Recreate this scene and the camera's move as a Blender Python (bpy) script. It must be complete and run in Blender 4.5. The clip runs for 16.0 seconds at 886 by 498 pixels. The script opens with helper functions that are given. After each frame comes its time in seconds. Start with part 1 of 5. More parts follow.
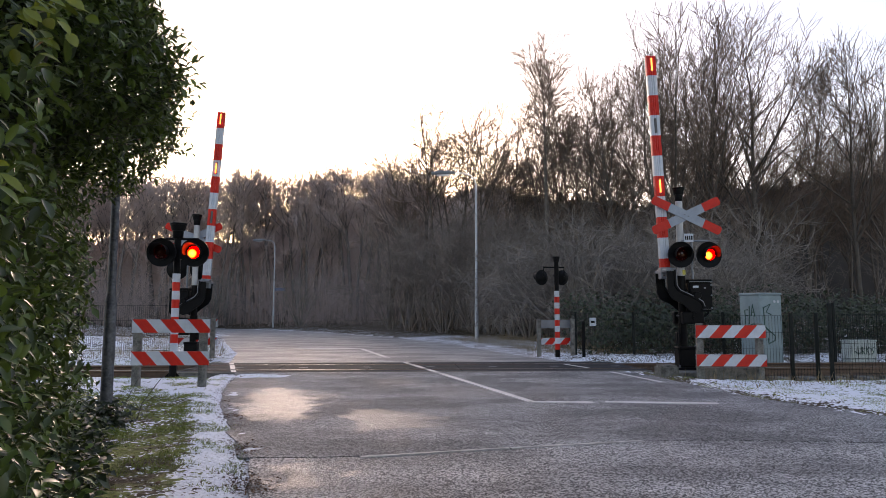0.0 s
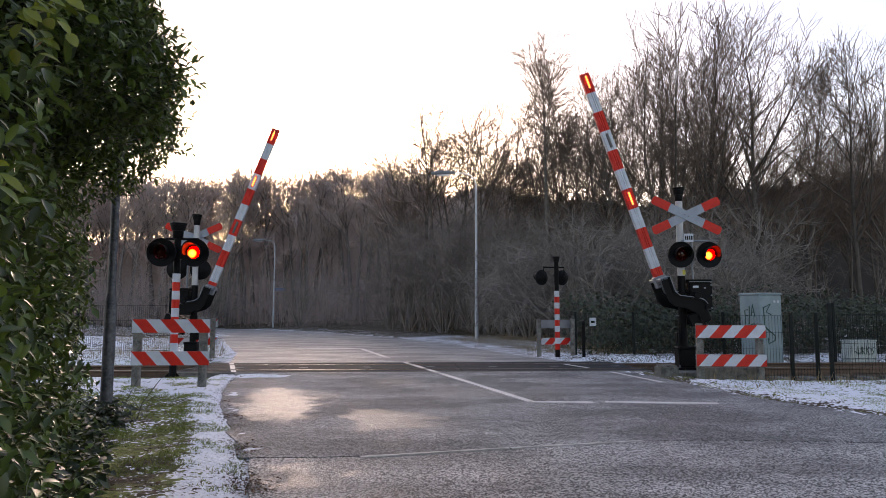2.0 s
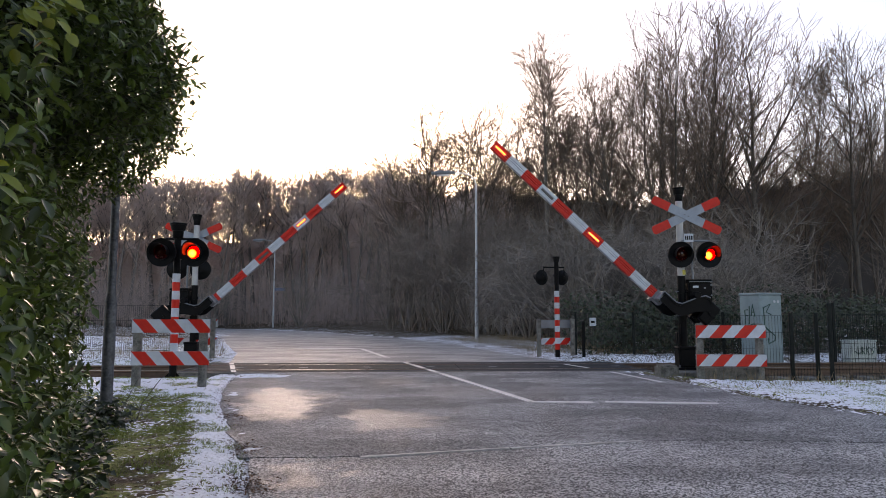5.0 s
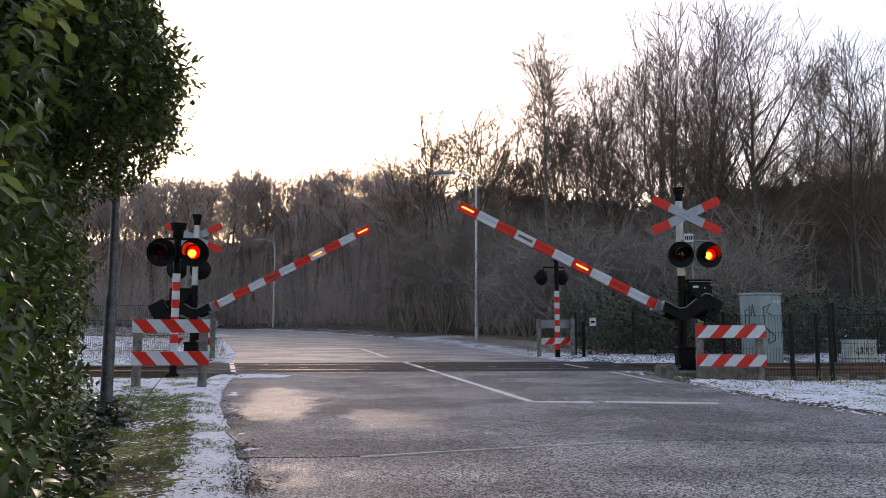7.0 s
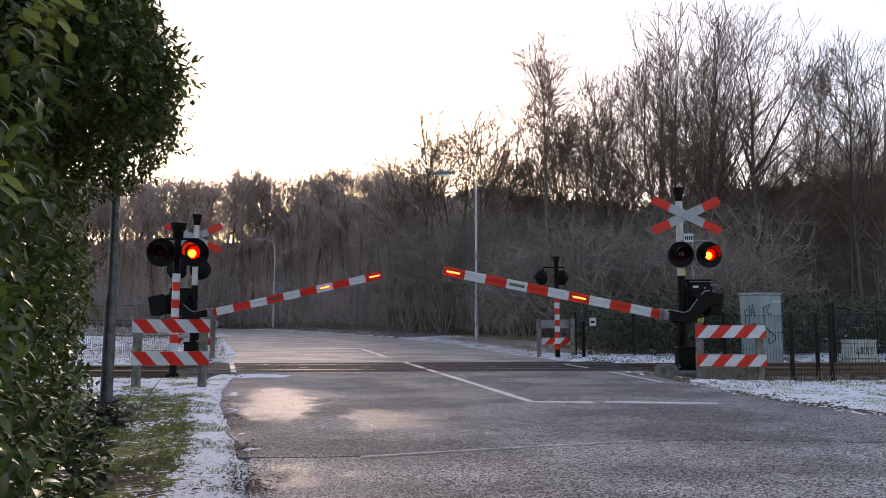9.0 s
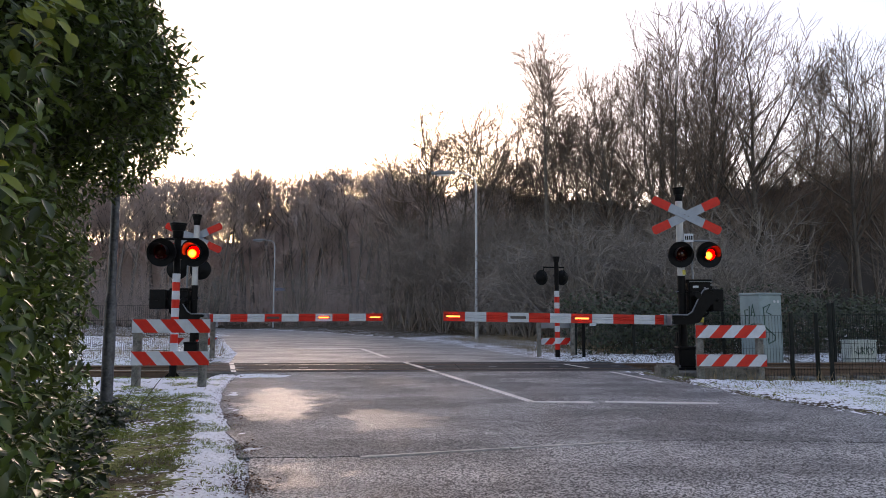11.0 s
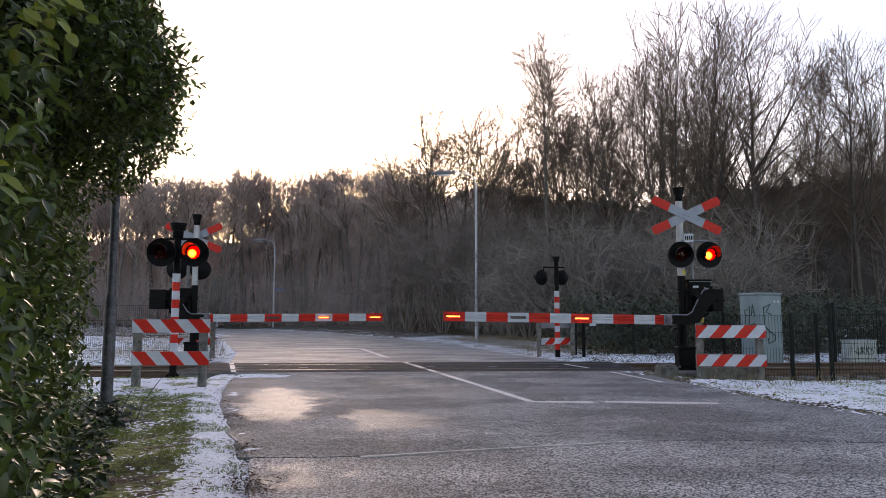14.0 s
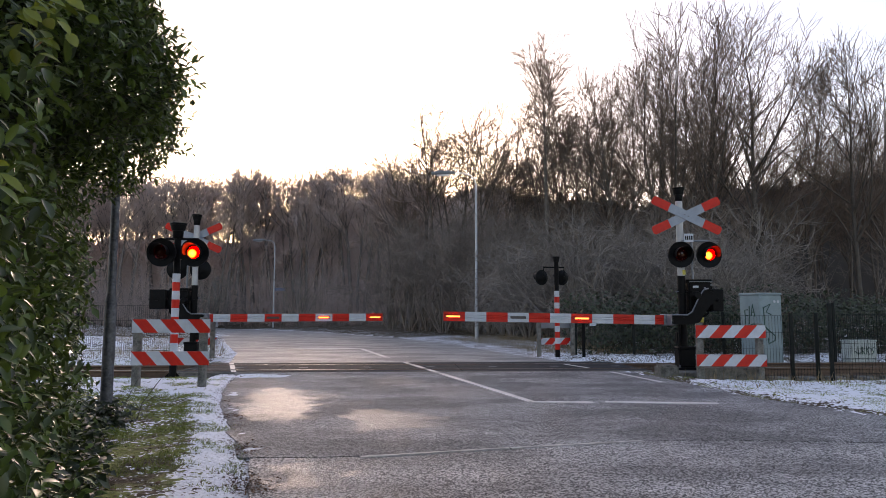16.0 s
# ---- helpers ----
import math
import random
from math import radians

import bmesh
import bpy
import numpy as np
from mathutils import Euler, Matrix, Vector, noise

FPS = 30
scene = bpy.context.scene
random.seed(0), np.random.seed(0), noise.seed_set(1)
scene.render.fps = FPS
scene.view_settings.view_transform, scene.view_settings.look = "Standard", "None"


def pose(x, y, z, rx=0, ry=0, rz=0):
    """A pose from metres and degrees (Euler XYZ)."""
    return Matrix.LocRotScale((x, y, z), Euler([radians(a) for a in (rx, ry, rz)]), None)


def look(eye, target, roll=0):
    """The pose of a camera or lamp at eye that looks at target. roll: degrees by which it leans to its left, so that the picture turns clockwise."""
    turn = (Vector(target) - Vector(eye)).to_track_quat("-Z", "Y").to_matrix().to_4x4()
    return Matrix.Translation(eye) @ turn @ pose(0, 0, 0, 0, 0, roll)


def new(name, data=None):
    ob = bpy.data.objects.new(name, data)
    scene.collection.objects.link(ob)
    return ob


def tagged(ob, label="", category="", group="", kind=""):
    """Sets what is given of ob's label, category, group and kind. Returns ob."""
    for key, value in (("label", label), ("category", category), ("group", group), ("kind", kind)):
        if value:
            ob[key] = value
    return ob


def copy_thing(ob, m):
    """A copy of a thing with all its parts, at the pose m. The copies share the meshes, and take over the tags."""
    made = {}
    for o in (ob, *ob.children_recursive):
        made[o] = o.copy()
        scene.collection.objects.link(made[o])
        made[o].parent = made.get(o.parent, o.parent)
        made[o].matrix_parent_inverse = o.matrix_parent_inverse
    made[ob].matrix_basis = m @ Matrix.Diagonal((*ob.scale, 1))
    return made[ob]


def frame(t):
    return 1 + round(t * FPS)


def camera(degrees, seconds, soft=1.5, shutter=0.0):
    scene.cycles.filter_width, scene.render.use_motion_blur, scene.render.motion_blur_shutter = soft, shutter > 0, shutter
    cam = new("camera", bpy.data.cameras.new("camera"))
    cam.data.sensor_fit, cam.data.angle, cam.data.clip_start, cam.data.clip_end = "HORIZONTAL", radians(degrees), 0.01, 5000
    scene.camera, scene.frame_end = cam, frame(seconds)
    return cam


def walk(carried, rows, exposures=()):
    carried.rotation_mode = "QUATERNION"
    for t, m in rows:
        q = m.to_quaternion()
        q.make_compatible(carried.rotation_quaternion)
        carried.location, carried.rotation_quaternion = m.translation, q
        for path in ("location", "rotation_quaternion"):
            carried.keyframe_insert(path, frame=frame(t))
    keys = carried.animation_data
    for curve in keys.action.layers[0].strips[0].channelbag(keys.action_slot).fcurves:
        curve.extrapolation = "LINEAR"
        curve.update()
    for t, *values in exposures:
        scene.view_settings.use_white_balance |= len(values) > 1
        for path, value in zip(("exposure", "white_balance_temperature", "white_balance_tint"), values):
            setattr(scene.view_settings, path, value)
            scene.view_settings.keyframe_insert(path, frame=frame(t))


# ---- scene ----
cam = camera(66.0, 16.0, 0.65)
EYE = pose(0, 0, 1.05, 90 + 5.725, 0, 0)
walk(cam, [(0, EYE), (16.0, EYE)], [(0, 1.55, 7300, 28), (16.0, 1.55, 7300, 28)])

# ---- sky and sun: low winter sun behind the wood ----
world = bpy.data.worlds.new("sky")
scene.world = world
world.use_nodes = True
wn = world.node_tree
sky = wn.nodes.new("ShaderNodeTexSky")
sky.sky_type = "NISHITA"
sky.sun_disc = False
SUN_EL, SUN_AZ = radians(11.5), radians(-10)
sky.sun_elevation, sky.sun_rotation = SUN_EL, SUN_AZ
sky.air_density, sky.dust_density, sky.ozone_density = 1.0, 1.25, 1.0
wn.links.new(sky.outputs[0], wn.nodes["Background"].inputs[0])
wn.nodes["Background"].inputs[1].default_value = 0.12
sun = new("sun", bpy.data.lights.new("sun", "SUN"))
sun.data.energy, sun.data.angle, sun.data.color = 0.6, radians(14), (1.0, 0.92, 0.84)
sun.matrix_world = look((math.sin(SUN_AZ) * 100, math.cos(SUN_AZ) * 100, math.tan(SUN_EL) * 100), (0, 0, 0))


# ---- materials ----
def mat(name, a, b=None, scale=6.0, rough=0.7, metal=0.0, bump=0.0, fine=60.0, spread=0.15, vary=0.0, spec=0.5, stretch=None, rough2=None):
    """A surface of two colours mixed by coarse and fine noise, with fine relief."""
    m = bpy.data.materials.new(name)
    m.use_nodes = True
    t = m.node_tree
    bs = t.nodes["Principled BSDF"]
    bs.inputs["Metallic"].default_value = metal
    bs.inputs["Roughness"].default_value = rough
    bs.inputs["Specular IOR Level"].default_value = spec
    b = b or tuple(c * (1 - spread) for c in a)
    co = t.nodes.new("ShaderNodeTexCoord")
    src = co.outputs["Object"]
    if stretch:
        mp = t.nodes.new("ShaderNodeMapping")
        mp.inputs["Scale"].default_value = stretch
        t.links.new(src, mp.inputs[0])
        src = mp.outputs[0]
    n1 = t.nodes.new("ShaderNodeTexNoise")
    n1.inputs["Scale"].default_value = scale
    n1.inputs["Detail"].default_value = 6
    n2 = t.nodes.new("ShaderNodeTexNoise")
    n2.inputs["Scale"].default_value = fine
    n2.inputs["Detail"].default_value = 3
    for n in (n1, n2):
        t.links.new(src, n.inputs["Vector"])
    add = t.nodes.new("ShaderNodeMath")
    add.operation = "MULTIPLY_ADD"
    t.links.new(n2.outputs[0], add.inputs[0])
    add.inputs[1].default_value = 0.6
    t.links.new(n1.outputs[0], add.inputs[2])
    ramp = t.nodes.new("ShaderNodeMapRange")
    ramp.inputs[1].default_value, ramp.inputs[2].default_value = 0.55, 1.05
    t.links.new(add.outputs[0], ramp.inputs[0])
    mix = t.nodes.new("ShaderNodeMix")
    mix.data_type = "RGBA"
    mix.inputs["A"].default_value, mix.inputs["B"].default_value = (*a, 1), (*b, 1)
    t.links.new(ramp.outputs[0], mix.inputs[0])
    out = mix.outputs["Result"]
    if vary:
        inf = t.nodes.new("ShaderNodeObjectInfo")
        hsv = t.nodes.new("ShaderNodeHueSaturation")
        r2 = t.nodes.new("ShaderNodeMapRange")
        r2.inputs[3].default_value, r2.inputs[4].default_value = 1 - vary, 1 + vary
        t.links.new(inf.outputs["Random"], r2.inputs[0])
        t.links.new(r2.outputs[0], hsv.inputs["Value"])
        t.links.new(out, hsv.inputs["Color"])
        out = hsv.outputs[0]
    t.links.new(out, bs.inputs["Base Color"])
    if rough2 is not None:
        r3 = t.nodes.new("ShaderNodeMapRange")
        r3.inputs[1].default_value, r3.inputs[2].default_value = 0.35, 0.65
        r3.inputs[3].default_value, r3.inputs[4].default_value = rough, rough2
        t.links.new(n1.outputs[0], r3.inputs[0])
        t.links.new(r3.outputs[0], bs.inputs["Roughness"])
    if bump:
        bp = t.nodes.new("ShaderNodeBump")
        bp.inputs["Strength"].default_value = 1.0
        bp.inputs["Distance"].default_value = bump
        t.links.new(add.outputs[0], bp.inputs["Height"])
        t.links.new(bp.outputs[0], bs.inputs["Normal"])
    return m


def glow(name, hot, rim, strength):
    """A lit lamp face: hot in its middle, redder to its rim."""
    m = bpy.data.materials.new(name)
    m.use_nodes = True
    t = m.node_tree
    t.nodes.remove(t.nodes["Principled BSDF"])
    em = t.nodes.new("ShaderNodeEmission")
    co = t.nodes.new("ShaderNodeTexCoord")
    gr = t.nodes.new("ShaderNodeTexGradient")
    gr.gradient_type = "SPHERICAL"
    mp = t.nodes.new("ShaderNodeMapping")
    mp.inputs["Scale"].default_value = (11.5, 11.5, 11.5)
    mp.inputs["Location"].default_value = (0.30, 0, 0.22)
    t.links.new(co.outputs["Object"], mp.inputs[0])
    t.links.new(mp.outputs[0], gr.inputs[0])
    mix = t.nodes.new("ShaderNodeMix")
    mix.data_type = "RGBA"
    mix.inputs["A"].default_value, mix.inputs["B"].default_value = (*rim, 1), (*hot, 1)
    t.links.new(gr.outputs[1], mix.inputs[0])
    t.links.new(mix.outputs["Result"], em.inputs[0])
    em.inputs[1].default_value = strength
    t.links.new(em.outputs[0], t.nodes["Material Output"].inputs[0])
    return m


def red_glass(name, colour):
    m = bpy.data.materials.new(name)
    m.use_nodes = True
    t = m.node_tree
    bs = t.nodes["Principled BSDF"]
    bs.inputs["Base Color"].default_value = (0.02, 0.004, 0.004, 1)
    bs.inputs["Roughness"].default_value = 0.15
    tr = t.nodes.new("ShaderNodeBsdfTransparent")
    tr.inputs[0].default_value = (*colour, 1)
    mx = t.nodes.new("ShaderNodeMixShader")
    mx.inputs[0].default_value = 0.25
    t.links.new(tr.outputs[0], mx.inputs[1])
    t.links.new(bs.outputs[0], mx.inputs[2])
    t.links.new(mx.outputs[0], t.nodes["Material Output"].inputs[0])
    return m


def ground_mat():
    """Grass, leaf litter and thin lying snow, mixed by noise."""
    m = bpy.data.materials.new("verge")
    m.use_nodes = True
    t = m.node_tree
    bs = t.nodes["Principled BSDF"]
    bs.inputs["Roughness"].default_value = 0.85
    bs.inputs["Specular IOR Level"].default_value = 0.2
    co = t.nodes.new("ShaderNodeTexCoord")

    def noise_tex(scale, detail=5):
        n = t.nodes.new("ShaderNodeTexNoise")
        n.inputs["Scale"].default_value = scale
        n.inputs["Detail"].default_value = detail
        t.links.new(co.outputs["Object"], n.inputs["Vector"])
        return n.outputs[0]

    def mixed(fac, lo, hi, a, b):
        r = t.nodes.new("ShaderNodeMapRange")
        r.inputs[1].default_value, r.inputs[2].default_value = lo, hi
        t.links.new(fac, r.inputs[0])
        x = t.nodes.new("ShaderNodeMix")
        x.data_type = "RGBA"
        t.links.new(r.outputs[0], x.inputs[0])
        for s, v in (("A", a), ("B", b)):
            if isinstance(v, tuple):
                x.inputs[s].default_value = (*v, 1)
            else:
                t.links.new(v, x.inputs[s])
        return x.outputs["Result"]

    soil = mixed(noise_tex(14), 0.35, 0.65, (0.05, 0.035, 0.02), (0.10, 0.075, 0.045))
    grass = mixed(noise_tex(40), 0.3, 0.7, (0.095, 0.135, 0.026), (0.25, 0.265, 0.065))
    lt = t.nodes.new("ShaderNodeAttribute")
    lt.attribute_name = "litter"
    ad = t.nodes.new("ShaderNodeMath")
    ad.operation = "SUBTRACT"
    t.links.new(noise_tex(2.2), ad.inputs[0])
    t.links.new(lt.outputs["Fac"], ad.inputs[1])
    base = mixed(ad.outputs[0], 0.38, 0.54, soil, grass)
    at = t.nodes.new("ShaderNodeAttribute")
    at.attribute_name = "snow"
    sc = t.nodes.new("ShaderNodeMapRange")
    sc.inputs[1].default_value, sc.inputs[2].default_value = 0.36, 0.64
    blend = t.nodes.new("ShaderNodeMix")
    blend.inputs[0].default_value = 0.68
    t.links.new(noise_tex(2.6, 6), blend.inputs[2])
    t.links.new(noise_tex(24, 6), blend.inputs[3])
    t.links.new(blend.outputs[0], sc.inputs[0])
    df = t.nodes.new("ShaderNodeMath")
    df.operation = "SUBTRACT"
    t.links.new(at.outputs["Fac"], df.inputs[0])
    t.links.new(sc.outputs[0], df.inputs[1])
    full = mixed(df.outputs[0], -0.03, 0.04, base, (0.90, 0.925, 0.965))
    t.links.new(full, bs.inputs["Base Color"])
    bp = t.nodes.new("ShaderNodeBump")
    bp.inputs["Distance"].default_value = 0.04
    t.links.new(noise_tex(22, 8), bp.inputs["Height"])
    t.links.new(bp.outputs[0], bs.inputs["Normal"])
    return m


def road_mat(name, dark, light, grit, dry, wet, puddles=()):
    """Old asphalt with coarse grit, patches and wet places."""
    m = bpy.data.materials.new(name)
    m.use_nodes = True
    t = m.node_tree
    bs = t.nodes["Principled BSDF"]
    co = t.nodes.new("ShaderNodeTexCoord")

    def tex(scale, detail=4, stretch=(1, 1, 1)):
        mp = t.nodes.new("ShaderNodeMapping")
        mp.inputs["Scale"].default_value = stretch
        t.links.new(co.outputs["Object"], mp.inputs[0])
        n = t.nodes.new("ShaderNodeTexNoise")
        n.inputs["Scale"].default_value = scale
        n.inputs["Detail"].default_value = detail
        t.links.new(mp.outputs[0], n.inputs["Vector"])
        return n.outputs[0]

    def span(fac, lo, hi, a, b):
        r = t.nodes.new("ShaderNodeMapRange")
        r.inputs[1].default_value, r.inputs[2].default_value = lo, hi
        r.inputs[3].default_value, r.inputs[4].default_value = a, b
        t.links.new(fac, r.inputs[0])
        return r.outputs[0]

    grain = tex(grit, 2)
    vo = t.nodes.new("ShaderNodeTexVoronoi")
    vo.inputs["Scale"].default_value = grit
    t.links.new(co.outputs["Object"], vo.inputs["Vector"])
    bw = t.nodes.new("ShaderNodeRGBToBW")
    t.links.new(vo.outputs["Color"], bw.inputs[0])
    mx = t.nodes.new("ShaderNodeMix")
    mx.data_type = "RGBA"
    t.links.new(span(bw.outputs[0], 0.34, 0.72, 0, 1), mx.inputs[0])
    mx.inputs["A"].default_value, mx.inputs["B"].default_value = (*dark, 1), (*light, 1)
    hsv = t.nodes.new("ShaderNodeHueSaturation")
    t.links.new(mx.outputs["Result"], hsv.inputs["Color"])
    fac = t.nodes.new("ShaderNodeMath")
    fac.operation = "MULTIPLY"
    t.links.new(span(tex(0.8, 7, (0.75, 1.25, 1)), 0.42, 0.58, 0.66, 1.22), fac.inputs[0])
    t.links.new(span(tex(5.0, 6), 0.35, 0.65, 0.85, 1.12), fac.inputs[1])
    # damp places: noise, and a few long puddled hollows
    damp = span(tex(0.75, 8, (1.0, 0.8, 1)), 0.53, 0.62, 0, 0.5)
    for x, y, rx, ry, deep in puddles:
        mp = t.nodes.new("ShaderNodeMapping")
        mp.vector_type = "TEXTURE"
        mp.inputs["Location"].default_value = (x, y, 0)
        mp.inputs["Scale"].default_value = (rx, ry, 1)
        mp.inputs["Rotation"].default_value = (0, 0, radians(15))
        wob = t.nodes.new("ShaderNodeTexNoise")
        wob.inputs["Scale"].default_value = 3.5
        wob.inputs["Detail"].default_value = 6
        t.links.new(co.outputs["Object"], wob.inputs["Vector"])
        adder = t.nodes.new("ShaderNodeVectorMath")
        adder.operation = "ADD"
        t.links.new(co.outputs["Object"], adder.inputs[0])
        cen = t.nodes.new("ShaderNodeVectorMath")
        cen.operation = "SUBTRACT"
        cen.inputs[1].default_value = (0.5, 0.5, 0.5)
        t.links.new(wob.outputs["Color"], cen.inputs[0])
        amp = t.nodes.new("ShaderNodeVectorMath")
        amp.operation = "SCALE"
        amp.inputs["Scale"].default_value = 1.35
        t.links.new(cen.outputs[0], amp.inputs[0])
        t.links.new(amp.outputs[0], adder.inputs[1])
        t.links.new(adder.outputs[0], mp.inputs[0])
        sp = t.nodes.new("ShaderNodeTexGradient")
        sp.gradient_type = "SPHERICAL"
        t.links.new(mp.outputs[0], sp.inputs[0])
        mxx = t.nodes.new("ShaderNodeMath")
        mxx.operation = "MAXIMUM"
        t.links.new(damp, mxx.inputs[0])
        t.links.new(span(sp.outputs[1], 0.03, 0.28, 0, deep), mxx.inputs[1])
        damp = mxx.outputs[0]
    wetter = t.nodes.new("ShaderNodeMath")
    wetter.operation = "MULTIPLY"
    t.links.new(fac.outputs[0], wetter.inputs[0])
    t.links.new(span(damp, 0, 1, 1.0, 0.72), wetter.inputs[1])
    t.links.new(wetter.outputs[0], hsv.inputs["Value"])
    t.links.new(hsv.outputs[0], bs.inputs["Base Color"])
    t.links.new(span(damp, 0, 1, dry, wet), bs.inputs["Roughness"])
    bp = t.nodes.new("ShaderNodeBump")
    bp.inputs["Distance"].default_value = 0.014
    t.links.new(span(damp, 0, 1, 1.0, 0.7), bp.inputs["Strength"])
    t.links.new(grain, bp.inputs["Height"])
    t.links.new(bp.outputs[0], bs.inputs["Normal"])
    return m


VERGE = ground_mat()
ROAD_NEAR = road_mat("coarse_asphalt", (0.03, 0.03, 0.03), (0.56, 0.56, 0.56), 95, 0.7, 0.5, ((-0.95, 4.75, 0.30, 0.45, 0.8),))
ROAD_CROSS = road_mat("damp_asphalt", (0.038, 0.038, 0.039), (0.43, 0.435, 0.44), 95, 0.78, 0.47, ((-2.08, 8.7, 0.50, 2.1, 1.0), (-0.55, 7.2, 0.62, 0.95, 0.82), (0.25, 9.9, 0.7, 0.9, 0.4)))
# sky glare on the damp far lane is put into its paler colour
ROAD_FAR = road_mat("damp_glare_asphalt", (0.19, 0.185, 0.178), (0.44, 0.425, 0.405), 60, 0.55, 0.38)
# light caught on the asphalt layer's edge, painted as a pale colour
JOINT = mat("lit_asphalt_edge", (0.62, 0.60, 0.57), (0.22, 0.21, 0.20), 9, 0.7, bump=0.006, fine=70)
PAINT = mat("road_paint", (0.80, 0.79, 0.77), (0.50, 0.48, 0.47), 3, 0.5, bump=0.002)
WHITE = mat("white_sheeting", (0.52, 0.555, 0.60), (0.42, 0.45, 0.485), 9, 0.4, bump=0.0006, spec=0.3)
RED = mat("red_sheeting", (0.62, 0.028, 0.014), (0.50, 0.020, 0.012), 9, 0.4, bump=0.0006, spec=0.2)
OLDWHITE = mat("weathered_white", (0.31, 0.345, 0.39), (0.24, 0.27, 0.305), 7, 0.45, bump=0.0006, spec=0.3)
BLACK = mat("black_paint", (0.003, 0.003, 0.0035), (0.006, 0.006, 0.0065), 12, 0.5, bump=0.001, spec=0.10)
DISC = mat("matt_black", (0.003, 0.003, 0.003), (0.005, 0.005, 0.005), 12, 0.6, spec=0.15)
GALV = mat("galvanised_steel", (0.15, 0.152, 0.165), (0.035, 0.036, 0.042), 13, 0.5, 0.25, bump=0.004, fine=45)
GREYP = mat("grey_metal", (0.21, 0.225, 0.245), (0.15, 0.16, 0.175), 5, 0.45, 0.2)
CONC = mat("weathered_concrete", (0.24, 0.23, 0.205), (0.055, 0.055, 0.046), 11, 0.9, bump=0.010, fine=55)
DECK = mat("rubber_deck", (0.026, 0.028, 0.031), (0.048, 0.050, 0.054), 5, 0.8, bump=0.003, spec=0.10)
STEEL = mat("rail_steel", (0.16, 0.10, 0.07), (0.09, 0.06, 0.045), 12, 0.6, 0.5, bump=0.002)
SHINE = mat("rail_head", (0.20, 0.19, 0.18), (0.13, 0.12, 0.115), 12, 0.4, 0.8)
BALLAST = mat("ballast_stone", (0.16, 0.14, 0.13), (0.28, 0.26, 0.24), 4, 0.9, bump=0.02, fine=20, vary=0.3)
BARK = mat("grey_bark", (0.13, 0.108, 0.088), (0.07, 0.058, 0.048), 3, 0.9, bump=0.01, fine=25, vary=0.25)
TWIG = mat("twig_bark", (0.19, 0.135, 0.10), (0.12, 0.088, 0.068), 2, 0.85, vary=0.25)
BRUSH = mat("brush_twigs", (0.25, 0.208, 0.178), (0.135, 0.113, 0.098), 2, 0.9, vary=0.25)
# haze over the far wood is put into this paler twig colour
HAZE_TWIG = mat("haze_pale_twigs", (0.50, 0.385, 0.34), (0.34, 0.262, 0.235), 0.3, 0.9)
# shade inside the eastern wood, painted into the backdrop's dark colour
WOOD_SHADE = mat("wood_shade_dark", (0.05, 0.041, 0.036), (0.028, 0.024, 0.021), 0.6, 0.9)
# bank, bark and twigs of the farther wood, also paled for haze
HAZE_DEEP = mat("haze_pale_wood", (0.42, 0.325, 0.295), (0.30, 0.235, 0.213), 0.3, 0.9)
HAZE_BARK = mat("haze_pale_bark", (0.17, 0.145, 0.13), (0.10, 0.085, 0.078), 2, 0.9, vary=0.2)
MIST_TWIG = mat("mist_pale_twigs", (0.30, 0.24, 0.205), (0.19, 0.15, 0.13), 0.6, 0.9, vary=0.2)
SHRUB = mat("pale_shrub_bark", (0.28, 0.245, 0.212), (0.13, 0.114, 0.10), 2, 0.9, vary=0.25)
LAMPGREY = mat("pale_grey_metal", (0.46, 0.48, 0.51), (0.36, 0.38, 0.40), 5, 0.45, 0.2)
FENCE = mat("dark_green_coating", (0.006, 0.011, 0.010), (0.003, 0.006, 0.006), 9, 0.5, spec=0.2)
GRITTY = mat("pale_grit", (0.22, 0.20, 0.19), (0.12, 0.11, 0.10), 30, 0.9)
PALEBOX = mat("pale_green_paint", (0.52, 0.58, 0.55), (0.40, 0.45, 0.43), 4, 0.5)
CABINET = mat("pale_blue_grey_paint", (0.22, 0.30, 0.32), (0.15, 0.21, 0.23), 3, 0.45, bump=0.001)
INK = mat("dark_green_spray", (0.012, 0.06, 0.05), (0.02, 0.08, 0.06), 9, 0.5)
LAMPGLASS = red_glass("red_lens", (1.0, 0.22, 0.12))
HOT = glow("signal_lamp_lit", (1.0, 0.50, 0.09), (0.60, 0.004, 0.002), 15)
LED = glow("boom_lamp_lit", (1.0, 0.19, 0.035), (1.0, 0.07, 0.012), 7)
LEDOFF = mat("boom_lamp_unlit", (0.05, 0.045, 0.045), (0.08, 0.07, 0.07), 20, 0.3)


# ---- mesh helpers ----
def mesh_ob(name, bm, material, parent=None, smooth=False):
    me = bpy.data.meshes.new(name)
    bm.normal_update()
    bm.to_mesh(me)
    bm.free()
    me.materials.append(material)
    if smooth:
        me.polygons.foreach_set("use_smooth", [True] * len(me.polygons))
        me.set_sharp_from_angle(angle=radians(40))
    ob = new(name, me)
    ob.parent = parent
    return ob


def part(name, bm, material, parent, label="", smooth=False):
    return tagged(mesh_ob(name, bm, material, parent, smooth), label)


def raw(name, verts, faces, material, parent=None, smooth=False):
    me = bpy.data.meshes.new(name)
    me.from_pydata(verts, [], faces)
    me.materials.append(material)
    if smooth:
        me.polygons.foreach_set("use_smooth", [True] * len(me.polygons))
    ob = new(name, me)
    ob.parent = parent
    return ob


